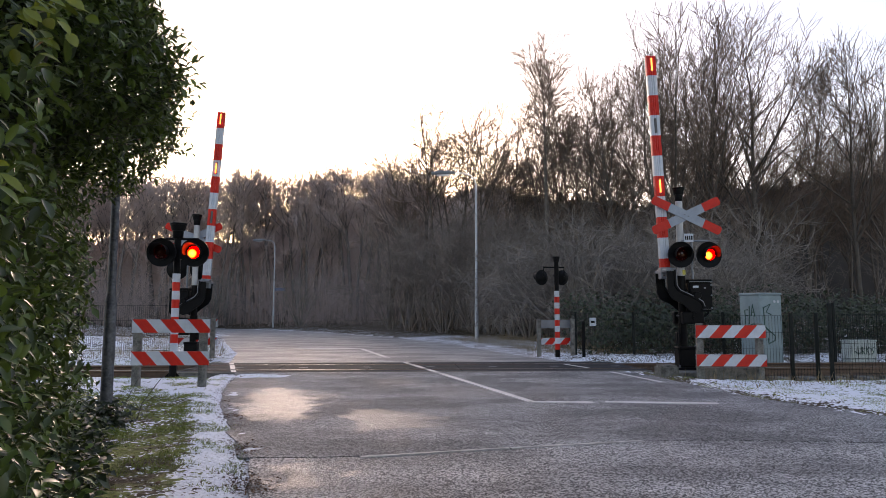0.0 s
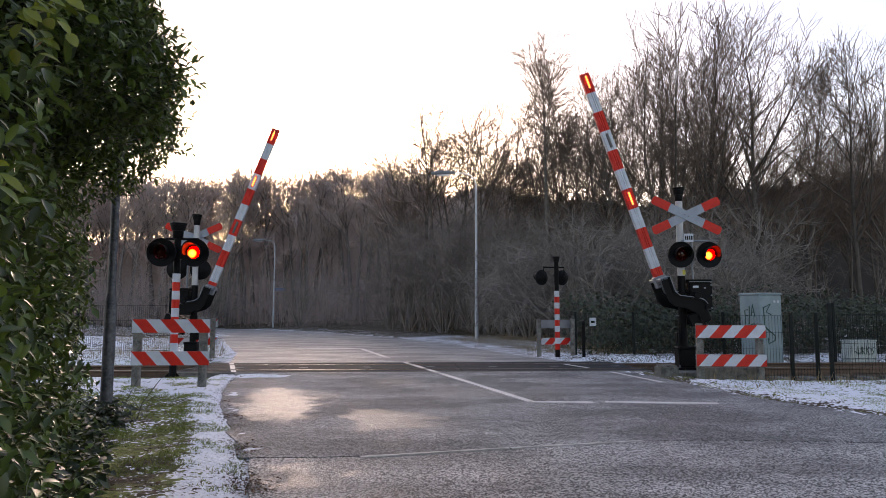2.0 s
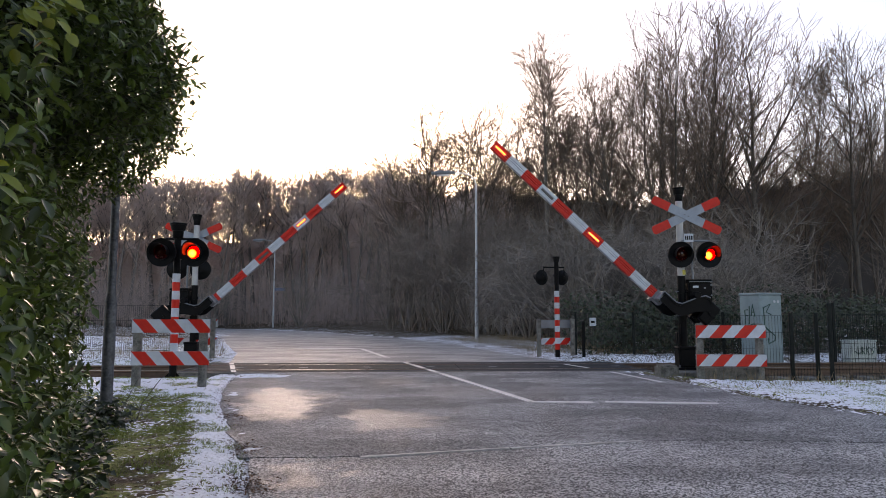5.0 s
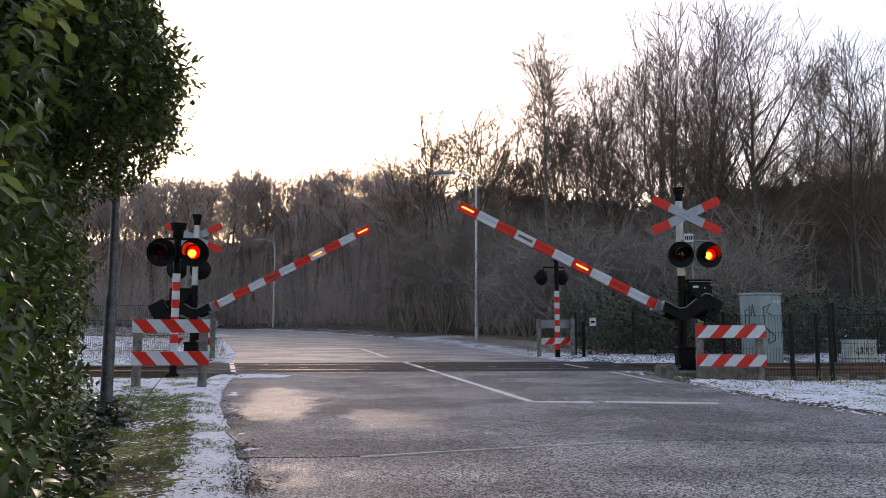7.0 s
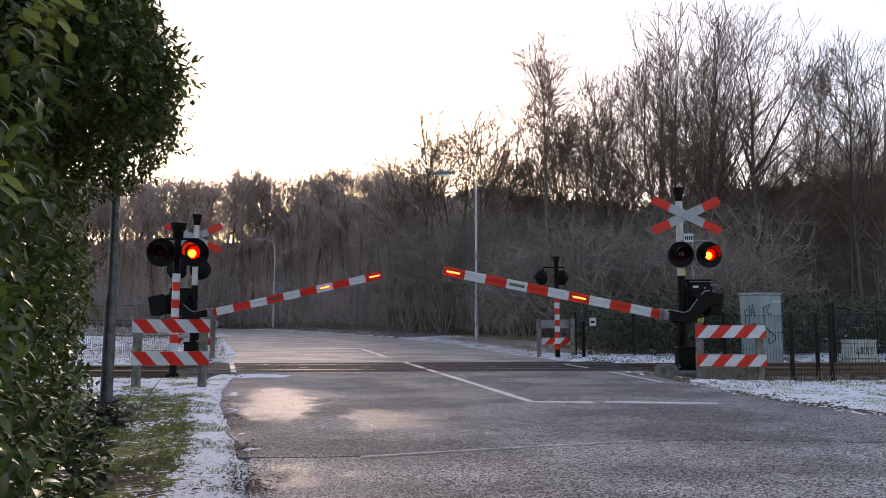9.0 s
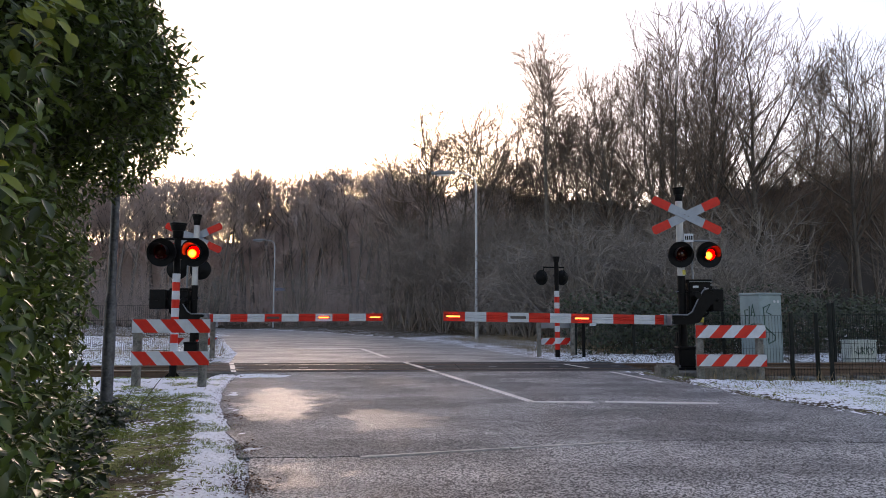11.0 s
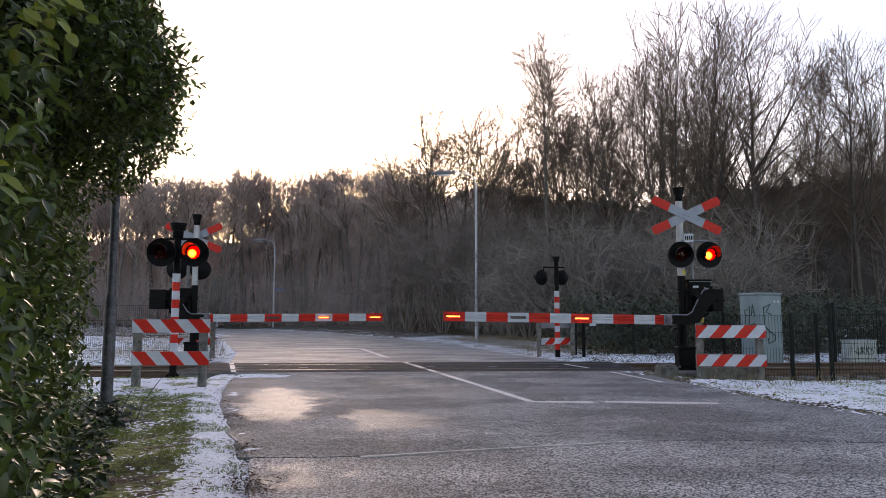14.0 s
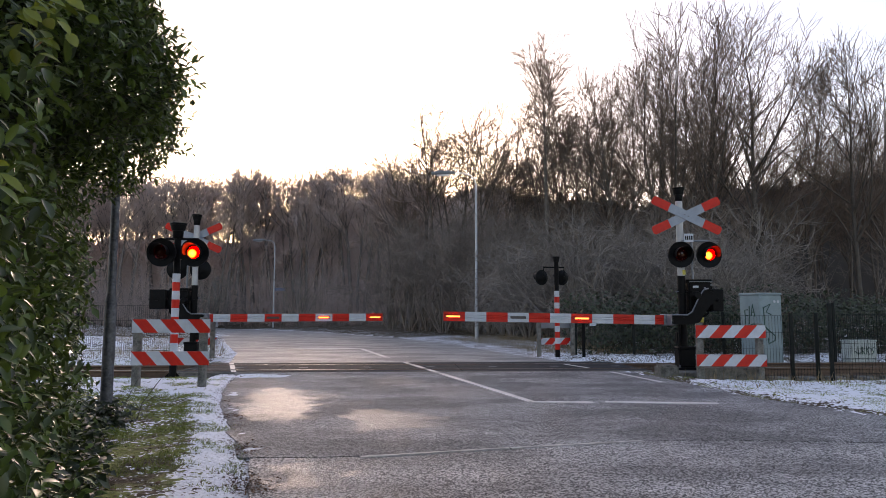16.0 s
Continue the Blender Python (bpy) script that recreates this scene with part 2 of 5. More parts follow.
def empty(name, m, label, category, group=""):
    ob = new(name)
    ob.matrix_basis = m
    return tagged(ob, label, category, group)


def box(x0, x1, y0, y1, z0, z1, bevel=0.0, bm=None, seg=1):
    bm = bm or bmesh.new()
    made = bmesh.ops.create_cube(bm, size=1)["verts"]
    bmesh.ops.scale(bm, vec=(x1 - x0, y1 - y0, z1 - z0), verts=made)
    bmesh.ops.translate(bm, vec=((x0 + x1) / 2, (y0 + y1) / 2, (z0 + z1) / 2), verts=made)
    if bevel:
        edges = {e for v in made for e in v.link_edges}
        bmesh.ops.bevel(bm, geom=list(edges), offset=bevel, segments=seg, affect="EDGES")
    return bm


def tube(points, radii, sides=12, bm=None, caps=True):
    """A round bar along points."""
    bm = bm or bmesh.new()
    pts = [Vector(p) for p in points]
    if isinstance(radii, (int, float)):
        radii = [radii] * len(pts)
    rings = []
    ref = None
    for i, p in enumerate(pts):
        d = (pts[min(i + 1, len(pts) - 1)] - pts[max(i - 1, 0)]).normalized()
        ref = ref or (Vector((1, 0, 0)) if abs(d.x) < 0.9 else Vector((0, 1, 0)))
        u = (ref - d * ref.dot(d)).normalized()
        ref = u
        v = d.cross(u)
        rings.append([bm.verts.new(p + radii[i] * (math.cos(a) * u + math.sin(a) * v)) for a in (2 * math.pi * k / sides for k in range(sides))])
    for a, b in zip(rings, rings[1:]):
        for k in range(sides):
            bm.faces.new((a[k], a[(k + 1) % sides], b[(k + 1) % sides], b[k]))
    if caps:
        bm.faces.new(rings[0][::-1])
        bm.faces.new(rings[-1])
    return bm


def prism(outline, y0, y1, bm=None):
    """An outline in x and z, made solid from y0 to y1."""
    bm = bm or bmesh.new()
    a = [bm.verts.new((x, y0, z)) for x, z in outline]
    b = [bm.verts.new((x, y1, z)) for x, z in outline]
    n = len(a)
    bm.faces.new(a)
    bm.faces.new(b[::-1])
    for i in range(n):
        bm.faces.new((a[i], b[i], b[(i + 1) % n], a[(i + 1) % n]))
    bmesh.ops.recalc_face_normals(bm, faces=bm.faces[:])
    return bm


def lathe(profile, sides=28, bm=None):
    """A turned body about the y axis: profile rows of radius and y."""
    bm = bm or bmesh.new()
    rings = [[bm.verts.new((r * math.cos(2 * math.pi * k / sides), y, r * math.sin(2 * math.pi * k / sides))) for k in range(sides)] for r, y in profile]
    for a, b in zip(rings, rings[1:]):
        for k in range(sides):
            bm.faces.new((a[k], a[(k + 1) % sides], b[(k + 1) % sides], b[k]))
    for ring in (rings[0], rings[-1][::-1]):
        bm.faces.new(ring)
    bmesh.ops.recalc_face_normals(bm, faces=bm.faces[:])
    return bm


def lerp_rows(rows, y):
    return float(np.interp(y, [r[0] for r in rows], [r[1] for r in rows]))


# ---- ground, road and track ----
# road edges: depth and x
LEFT_EDGE = [(-12, 4.2), (0, 0.22), (4.1, -1.12), (6.0, -1.71), (8.2, -2.55), (10.1, -3.17), (12.5, -3.7), (16.5, -5.0), (20.4, -6.0), (33.8, -10.8), (45.8, -15.2), (60, -22), (75, -34)]
RIGHT_EDGE = [(-12, 30), (3, 17), (5.0, 9.0), (7.0, 4.9), (8.9, 4.1), (10.9, 3.9), (12.7, 3.75), (14.6, 3.3), (18.4, 2.2), (26.8, 0.35), (35.7, -2.5), (45.8, -7.3), (55.8, -13), (66, -21), (75, -30)]
YAW = 3.5
TRACK_Y = 14.78
SLOPE = math.tan(radians(YAW))


def along_track(x, off, z=0.0):
    c, s = math.cos(radians(YAW)), math.sin(radians(YAW))
    return (x * c - off * s, TRACK_Y + x * s + off * c, z)


def on_road(x, y, pad=0.0):
    return lerp_rows(LEFT_EDGE, y) - pad < x < lerp_rows(RIGHT_EDGE, y) + pad


def track_off(x, y):
    return (y - TRACK_Y - x * SLOPE) * math.cos(radians(YAW))


def ground_z(x, y):
    """Height of the ground: flat at the road, sunk at the track, uneven in the wood."""
    if y > 80 or abs(x) > 60 or y < -10:
        return -0.03
    xl, xr = lerp_rows(LEFT_EDGE, y), lerp_rows(RIGHT_EDGE, y)
    out = max(xl - x, x - xr, 0.0)
    k = min(out / 0.5, 1.0)
    z = -0.014 + k * (0.035 + 0.05 * noise.noise((x * 0.9, y * 0.9, 0)) + 0.025 * noise.noise((x * 4, y * 4, 3)) + 0.018 * noise.noise((x * 8, y * 8, 5)))
    t = abs(track_off(x, y))
    if out == 0 and 3 < y < 22 and t > 1.6:
        # snow and turf creep over the ragged edge of the asphalt
        near = min(x - xl, xr - x)
        creep = 1 - near / 0.34
        if creep > 0:
            z = max(z, -0.014 + 0.05 * creep * (noise.noise((x * 2.6, y * 2.6, 11)) + 0.6 * noise.noise((x * 8, y * 8, 4)) + 0.02))
        tongue = 1 - ((x + 3.35) / 0.85) ** 2 - ((y - 12.5 - 0.06 * x) / 0.36) ** 2
        z = max(z, -0.014 + 0.05 * min(1.0, tongue) * (0.9 + noise.noise((x * 5, y * 5, 1)))) if tongue > 0 else z
    if t < (3.7 if x > 0 and track_off(x, y) < 0 else 2.6):
        low = -0.30 + max(0, t - 1.7) * (0.15 if x > 0 and track_off(x, y) < 0 else 0.35)
        k = min(1.0, max(0.0, (out - 0.35) / 0.6))
        z = min(z, low) * k + (1 - k) * (z if t > 1.5 else -0.30 if out == 0 else -0.03)
    if y > 24 and out > 0:
        z += min((out) * 0.04, 1.2)
    return z


def snow_cover(x, y):
    """How much of the ground the thin snow covers, 0 to 1."""
    if y > 60 or y < 1 or abs(x) > 40:
        return 0.12
    xl, xr = lerp_rows(LEFT_EDGE, y), lerp_rows(RIGHT_EDGE, y)
    t = track_off(x, y)
    if abs(t) < 1.9 and (x < xl - 0.3 or x > xr + 0.3):
        return 0.42
    if xl <= x <= xr:
        return 0.8
    if x < xl:
        out = xl - x
        if y < 9.2:
            return 0.82 if out < 0.46 else 0.32 if y > 6.6 else 0.24
        if y < 12.6:
            return 0.86 if out < 0.9 or y > 9.9 else 0.55
        return 0.62 if y < 30 else 0.3
    out = x - xr
    if y < 11.6:
        return 0.72 if out > 0.25 else 0.34
    if y < 13.4:
        return 0.35
    if y < 19.5:
        return 0.56 if out > 0.2 else 0.4
    if y < 36:
        return 0.52 if out < 3.0 else 0.2
    return 0.25 if out < 3.0 else 0.1


def leaf_litter(x, y):
    """Bare soil and leaf litter: in the wood, at the road's edge, under the hedge and on the track bed."""
    if y > 24 or abs(track_off(x, y)) < 2.2:
        return 0.5
    xl, xr = lerp_rows(LEFT_EDGE, y), lerp_rows(RIGHT_EDGE, y)
    if -0.16 < xl - x < 0.16 or x - xr < 0.4 and x > xr - 0.2:
        return 0.4
    if x > xr and y > 12.8:
        return 0.35
    return 0.3 if x < xl - 2.2 and y < 8 else 0.0


def build_ground():
    xs = np.concatenate([[-2500, -600, -200, -90], np.arange(-60, -12, 1.5), np.arange(-12, -5.6, 0.3), np.arange(-5.6, 9.6, 0.09), np.arange(9.6, 14, 0.3), np.arange(14, 61, 1.5), [90, 200, 600, 2500]])
    ys = np.concatenate([[-2500, -400, -60], np.arange(-12, 1, 1.5), np.arange(1, 3.6, 0.2), np.arange(3.6, 20, 0.09), np.arange(20, 30, 0.3), np.arange(30, 81, 1.5), [110, 200, 600, 2500]])
    verts = [(x, y, ground_z(x, y)) for y in ys for x in xs]
    nx = len(xs)
    faces = [(j * nx + i, j * nx + i + 1, (j + 1) * nx + i + 1, (j + 1) * nx + i) for j in range(len(ys) - 1) for i in range(nx - 1)]
    cover = [snow_cover(x, y) for y in ys for x in xs]
    g = raw("ground", verts, faces, VERGE, smooth=True)
    g.data.attributes.new("litter", "FLOAT", "POINT").data.foreach_set("value", [leaf_litter(x, y) for y in ys for x in xs])
    g.data.attributes.new("snow", "FLOAT", "POINT").data.foreach_set("value", cover)
    tagged(g, "grass and leaf litter verge with thin patchy snow", "ground", kind="structure")


def strip(name, rows, z, material, label, category, thick=0.25):
    """A slab whose left and right ends are given for each depth."""
    verts, faces = [], []
    n = 14
    for y, a, b, *rest in rows:
        for i in range(n + 1):
            verts.append((a + (b - a) * i / n, y + (rest[0](a + (b - a) * i / n) if rest else 0), z))
    m = len(rows)
    for j in range(m - 1):
        for i in range(n):
            k = j * (n + 1) + i
            faces.append((k, k + 1, k + n + 2, k + n + 1))
    low = len(verts)
    ring = [i for i in range(n + 1)] + [j * (n + 1) + n for j in range(1, m)] + [(m - 1) * (n + 1) + i for i in range(n - 1, -1, -1)] + [j * (n + 1) for j in range(m - 2, 0, -1)]
    verts += [(verts[i][0], verts[i][1], z - thick) for i in ring]
    for k in range(len(ring)):
        q = (k + 1) % len(ring)
        faces.append((ring[k], low + k, low + q, ring[q]))
    ob = raw(name, verts, faces, material)
    return tagged(ob, label, category, kind="structure")


def ragged(y):
    return 0.05 * noise.noise((y * 3.1, 1.7, 0)) + 0.03 * noise.noise((y * 9, 4.7, 0))


SEAM = [(-1.6, 5.25), (-0.58, 5.28), (0.54, 5.63), (1.7, 5.95), (2.5, 6.0), (5, 5.7), (9, 5.2)]


def build_road():
    near = [(y, lerp_rows(LEFT_EDGE, y) + ragged(y), lerp_rows(RIGHT_EDGE, y)) for y in np.arange(-12, 8.6, 0.2)]
    strip("road", near, 0.0, ROAD_NEAR, "coarse worn grey asphalt of the side junction", "road")
    seam = SEAM
    deck0, deck1 = TRACK_Y - 1.42, TRACK_Y + 1.42
    ys = np.arange(5.4, deck0, 0.15)
    rows = []
    for k in np.linspace(0, 1, 50):
        a, b = lerp_rows(LEFT_EDGE, 5.5 + k * 7.8), lerp_rows(RIGHT_EDGE, 5.7 + k * 7.8)
        rows.append((0.0, a + ragged(k * 30), b + ragged(50 + k * 30), lambda x, k=k: (1 - k) * lerp_rows(seam, x) + k * (deck0 + x * SLOPE)))
    strip("road", rows, 0.004, ROAD_CROSS, "patched damp asphalt before the level crossing", "road")
    rows = []
    for k in np.linspace(0, 1, 90):
        y = deck1 + k ** 1.4 * (75 - deck1)
        rows.append((0.0, lerp_rows(LEFT_EDGE, y) + ragged(y), lerp_rows(RIGHT_EDGE, y) + ragged(y + 40), lambda x, y=y, k=k: y + x * SLOPE * (1 - k)))
    strip("road", rows, 0.004, ROAD_FAR, "damp grey asphalt lane bending into the wood", "road")


def quad_line(name, a, b, width, z, n=8, wear=0.12):
    """A painted line from a to b, slightly worn at its edges."""
    a, b = Vector((*a, z)), Vector((*b, z))
    d = (b - a).normalized()
    s = Vector((-d.y, d.x, 0))
    top, bm = [], bmesh.new()
    for i in range(n + 1):
        p = a.lerp(b, i / n)
        w = width / 2 * (1 + wear * noise.noise((p.x * 5, p.y * 5, 2)) + wear * noise.noise((p.x * 23, p.y * 23, 6)))
        top.append((bm.verts.new(p + s * w), bm.verts.new(p - s * w)))
    for (p, q), (r, t) in zip(top, top[1:]):
        bm.faces.new((p, q, t, r))
    low = [(bm.verts.new(p.co - Vector((0, 0, 0.008))), bm.verts.new(q.co - Vector((0, 0, 0.008)))) for p, q in top]
    for (p, q), (r, t), (p2, q2), (r2, t2) in zip(top, top[1:], low, low[1:]):
        bm.faces.new((p, r, r2, p2))
        bm.faces.new((q, q2, t2, t))
    ob = mesh_ob(name, bm, PAINT)
    return tagged(ob, "worn white painted road line", "road marking", "road markings", "structure")


def build_lines():
    z = 0.011
    # the broken lip where one asphalt layer ends on the other, painted pale for caught light
    for x0, x1 in ((-0.62, 0.53), (0.545, 1.69)):
        lip = quad_line("road_joint", (x0, lerp_rows(SEAM, x0) - 0.012), (x1, lerp_rows(SEAM, x1) - 0.008), 0.042, 0.009, n=14, wear=0.5)
        lip.data.materials[0] = JOINT
        tagged(lip, "broken edge of the asphalt layer, caught light painted pale", "road joint", "road joints")
    quad_line("stop_line", (1.10, 8.62), (1.85, 8.56), 0.13, z)
    quad_line("stop_line", (2.01, 8.60), (3.35, 8.46), 0.13, z)
    c0, c1 = Vector((1.10, 8.62)), Vector((-2.69, 22.9))
    # long solid centre line with short breaks at the deck
    for k0, k1 in ((0.0, 0.30), (0.315, 0.335)):
        quad_line("centre_line", c0.lerp(c1, k0), c0.lerp(c1, k1), 0.11, z, n=16)
    # the same line over the deck's panels
    for y0, y1 in ((13.46, 13.92), (14.18, 15.38), (15.64, 16.10)):
        quad_line("centre_line", (1.10 - 0.2654 * (y0 - 8.62), y0), (1.10 - 0.2654 * (y1 - 8.62), y1), 0.11, 0.0095, n=4)
    for y0, y1 in ((13.24, 13.66), (13.90, 15.10), (15.36, 15.84)):
        quad_line("edge_line", (-4.03 - 0.325 * (y0 - 13.3), y0), (-4.03 - 0.325 * (y1 - 13.3), y1), 0.10, 0.0095, n=4)
    quad_line("edge_line", (3.56, 11.2), (3.24, 13.3), 0.08, 0.0085, n=10)
    quad_line("edge_line", (3.02, 14.34), (2.72, 15.50), 0.08, 0.0095, n=6)
    quad_line("centre_line", (-1.45, 18.0), (-2.69, 22.9), 0.12, z, n=12)
    quad_line("stop_line", (-2.69, 22.95), (-6.1, 23.7), 0.3, z, n=12)


def build_track():
    # deck of rubber panels with two flangeways, in the width of the road
    prof = [(-1.34, -0.85), (-0.60, -0.012), (0.012, 0.60), (0.85, 1.34)]
    L0, L1 = -5.30, 4.05
    deck = tagged(new("crossing_deck"), "dark rubber panels set between the rails", "crossing deck", kind="structure")
    n = 5
    for a, b in prof:
        for i in range(n):
            x0, x1 = L0 + (L1 - L0) * i / n, L0 + (L1 - L0) * (i + 1) / n
            bm = box(x0 + 0.002, x1 - 0.002, a, b, -0.2, 0.006, 0.012)
            ob = part("panel", bm, DECK, deck)
    for off in (-1.40, 1.35):
        part("edge_strip", box(L0, L1, off, off + 0.05, -0.2, 0.008, 0.006), CONC, deck, "pale concrete edge strip")
    for i in range(7):
        x = L0 + 0.95 + 1.33 * i
        part("lifting_plate", box(x, x + 0.17, -0.16, -0.10, -0.01, 0.012, 0.003), GREYP, deck, "small pale metal plate")
    deck.matrix_basis = pose(0, TRACK_Y, 0, 0, 0, YAW)
    # rails
    head = [(-0.036, 0.0), (0.036, 0.0), (0.036, -0.035), (0.010, -0.05), (0.010, -0.13), (0.07, -0.15), (0.07, -0.165), (-0.07, -0.165), (-0.07, -0.15), (-0.010, -0.13), (-0.010, -0.05), (-0.036, -0.035)]
    for off in (-0.735, 0.735):
        bm = bmesh.new()
        rings = [[bm.verts.new((x, off + p, z + 0.005)) for p, z in head] for x in (-60, 60)]
        m = len(head)
        for k in range(m):
            bm.faces.new((rings[0][k], rings[0][(k + 1) % m], rings[1][(k + 1) % m], rings[1][k]))
        bmesh.ops.recalc_face_normals(bm, faces=bm.faces[:])
        ob = mesh_ob("rail", bm, STEEL)
        ob.matrix_basis = pose(0, TRACK_Y, 0, 0, 0, YAW)
        tagged(ob, "rusty steel rail with a worn head", "rail", "rails of the track", "structure")
        top = part("rail_head", box(-60, 60, off - 0.03, off + 0.03, 0.004, 0.008), SHINE, ob)
    sl = None
    for i in range(-30, 32):
        x = i * 0.62
        if L0 - 0.3 < x < L1 + 0.3:
            continue
        m = pose(*along_track(x, 0, 0), 0, 0, YAW)
        if sl is None:
            sl = mesh_ob("sleeper", box(-0.12, 0.12, -1.3, 1.3, -0.32, -0.165, 0.02), CONC)
            sl.matrix_basis = m
            tagged(sl, "grey concrete railway sleeper between ballast stones", "sleeper", "sleepers of the track")
        else:
            copy_thing(sl, m)


# ---- signals and barriers ----
def signal_head(parent, x, z, y=-0.2):
    """A round black target with hood, red lens and a lamp unit that turns behind the lens."""
    head = part("signal_head", lathe([(0.235, 0.0), (0.25, -0.012), (0.25, 0.03), (0.17, 0.06), (0.12, 0.12), (0.05, 0.14)]), DISC, parent, "round black signal target", smooth=True)
    # the bowl is hollowed by the lens ring
    head.location = (x, y, z)
    part("lens_ring", lathe([(0.112, -0.014), (0.125, -0.03), (0.135, -0.03), (0.135, -0.010)]), BLACK, head, smooth=True)
    bm = bmesh.new()
    n = 18
    for i in range(n):
        a0, a1 = (math.pi * (-0.12 + 1.24 * k / n) for k in (i, i + 1))
        q = [bm.verts.new((r * math.cos(a), yy, r * math.sin(a))) for a, r, yy in ((a0, 0.137, -0.01), (a1, 0.137, -0.01), (a1, 0.15, -0.15 - 0.10 * math.sin(max(0, min(math.pi, a1)))), (a0, 0.15, -0.15 - 0.10 * math.sin(max(0, min(math.pi, a0)))))]
        bm.faces.new(q)
    bmesh.ops.remove_doubles(bm, verts=bm.verts[:], dist=0.001)
    bmesh.ops.solidify(bm, geom=bm.faces[:], thickness=0.004)
    part("hood", bm, DISC, head, "black metal hood", smooth=True)
    part("lens", lathe([(0.118, -0.016), (0.115, -0.032), (0.09, -0.046), (0.05, -0.055), (0.008, -0.058)]), LAMPGLASS, head, "red glass lens", smooth=True)
    return head


def lamp_unit(head):
    """A flat lamp behind the lens: one side gives light, the other is its dark back."""
    unit = part("lamp_unit", lathe([(0.004, -0.0030), (0.106, -0.0030), (0.106, -0.0012)], 24), HOT, head, "glowing red signal lamp")
    unit.data.materials.append(DISC)
    bm = bmesh.new()
    bm.from_mesh(unit.data)
    bmesh.ops.translate(bm, vec=(0, 0, 0), verts=bm.verts[:])
    lathe([(0.1115, -0.0011), (0.1115, 0.0025), (0.004, 0.0025)], 24, bm)
    bm.faces.ensure_lookup_table()
    for f in bm.faces:
        f.material_index = 0 if f.calc_center_median().y < -0.0025 else 1
    bm.to_mesh(unit.data)
    bm.free()
    unit.location = (0, -0.022, 0)
    return unit


def bell(parent, z, k=1.0, material=BLACK):
    """A dark cup on the mast's top, with a rim and a pale collar below."""
    part("bell", tube([(0, 0, z - 0.04), (0, 0, z - 0.02), (0, 0, z + 0.10), (0, 0, z + 0.105), (0, 0, z + 0.22), (0, 0, z + 0.235), (0, 0, z + 0.24)], [0.07 * k, 0.088 * k, 0.095 * k, 0.112 * k, 0.142 * k, 0.142 * k, 0.12 * k], 20), material, parent, "black crossing bell", smooth=True)
    part("bell_rim", tube([(0, 0, z + 0.205), (0, 0, z + 0.238)], 0.147 * k, 20), material, parent, smooth=True)


def cross(parent, z, y):
    for k, s in enumerate((-1, 1)):
        plate = part("cross_arm", box(-0.37, 0.37, -0.006, 0.006, -0.085, 0.085), OLDWHITE, parent, "white and red warning cross arm")
        plate.matrix_basis = pose(0.10, y - 0.016 * k, z, 0, s * 25.0, 0)
        for e in (-1, 1):
            a, b = sorted((e * 0.37, e * 0.73))
            tip = [(e * 0.37, -0.085), (e * 0.70, -0.085), (e * 0.735, -0.05), (e * 0.735, 0.05), (e * 0.70, 0.085), (e * 0.37, 0.085)]
            part("red_end", prism(tip, -0.006, 0.006), RED, plate, "red end of the cross")
        for bx in (-0.04, 0.04):
            part("bolt", lathe([(0.012, -0.012), (0.014, -0.004)], 10), GREYP, plate).location = (bx, 0, 0)


STRIPE = 0.405


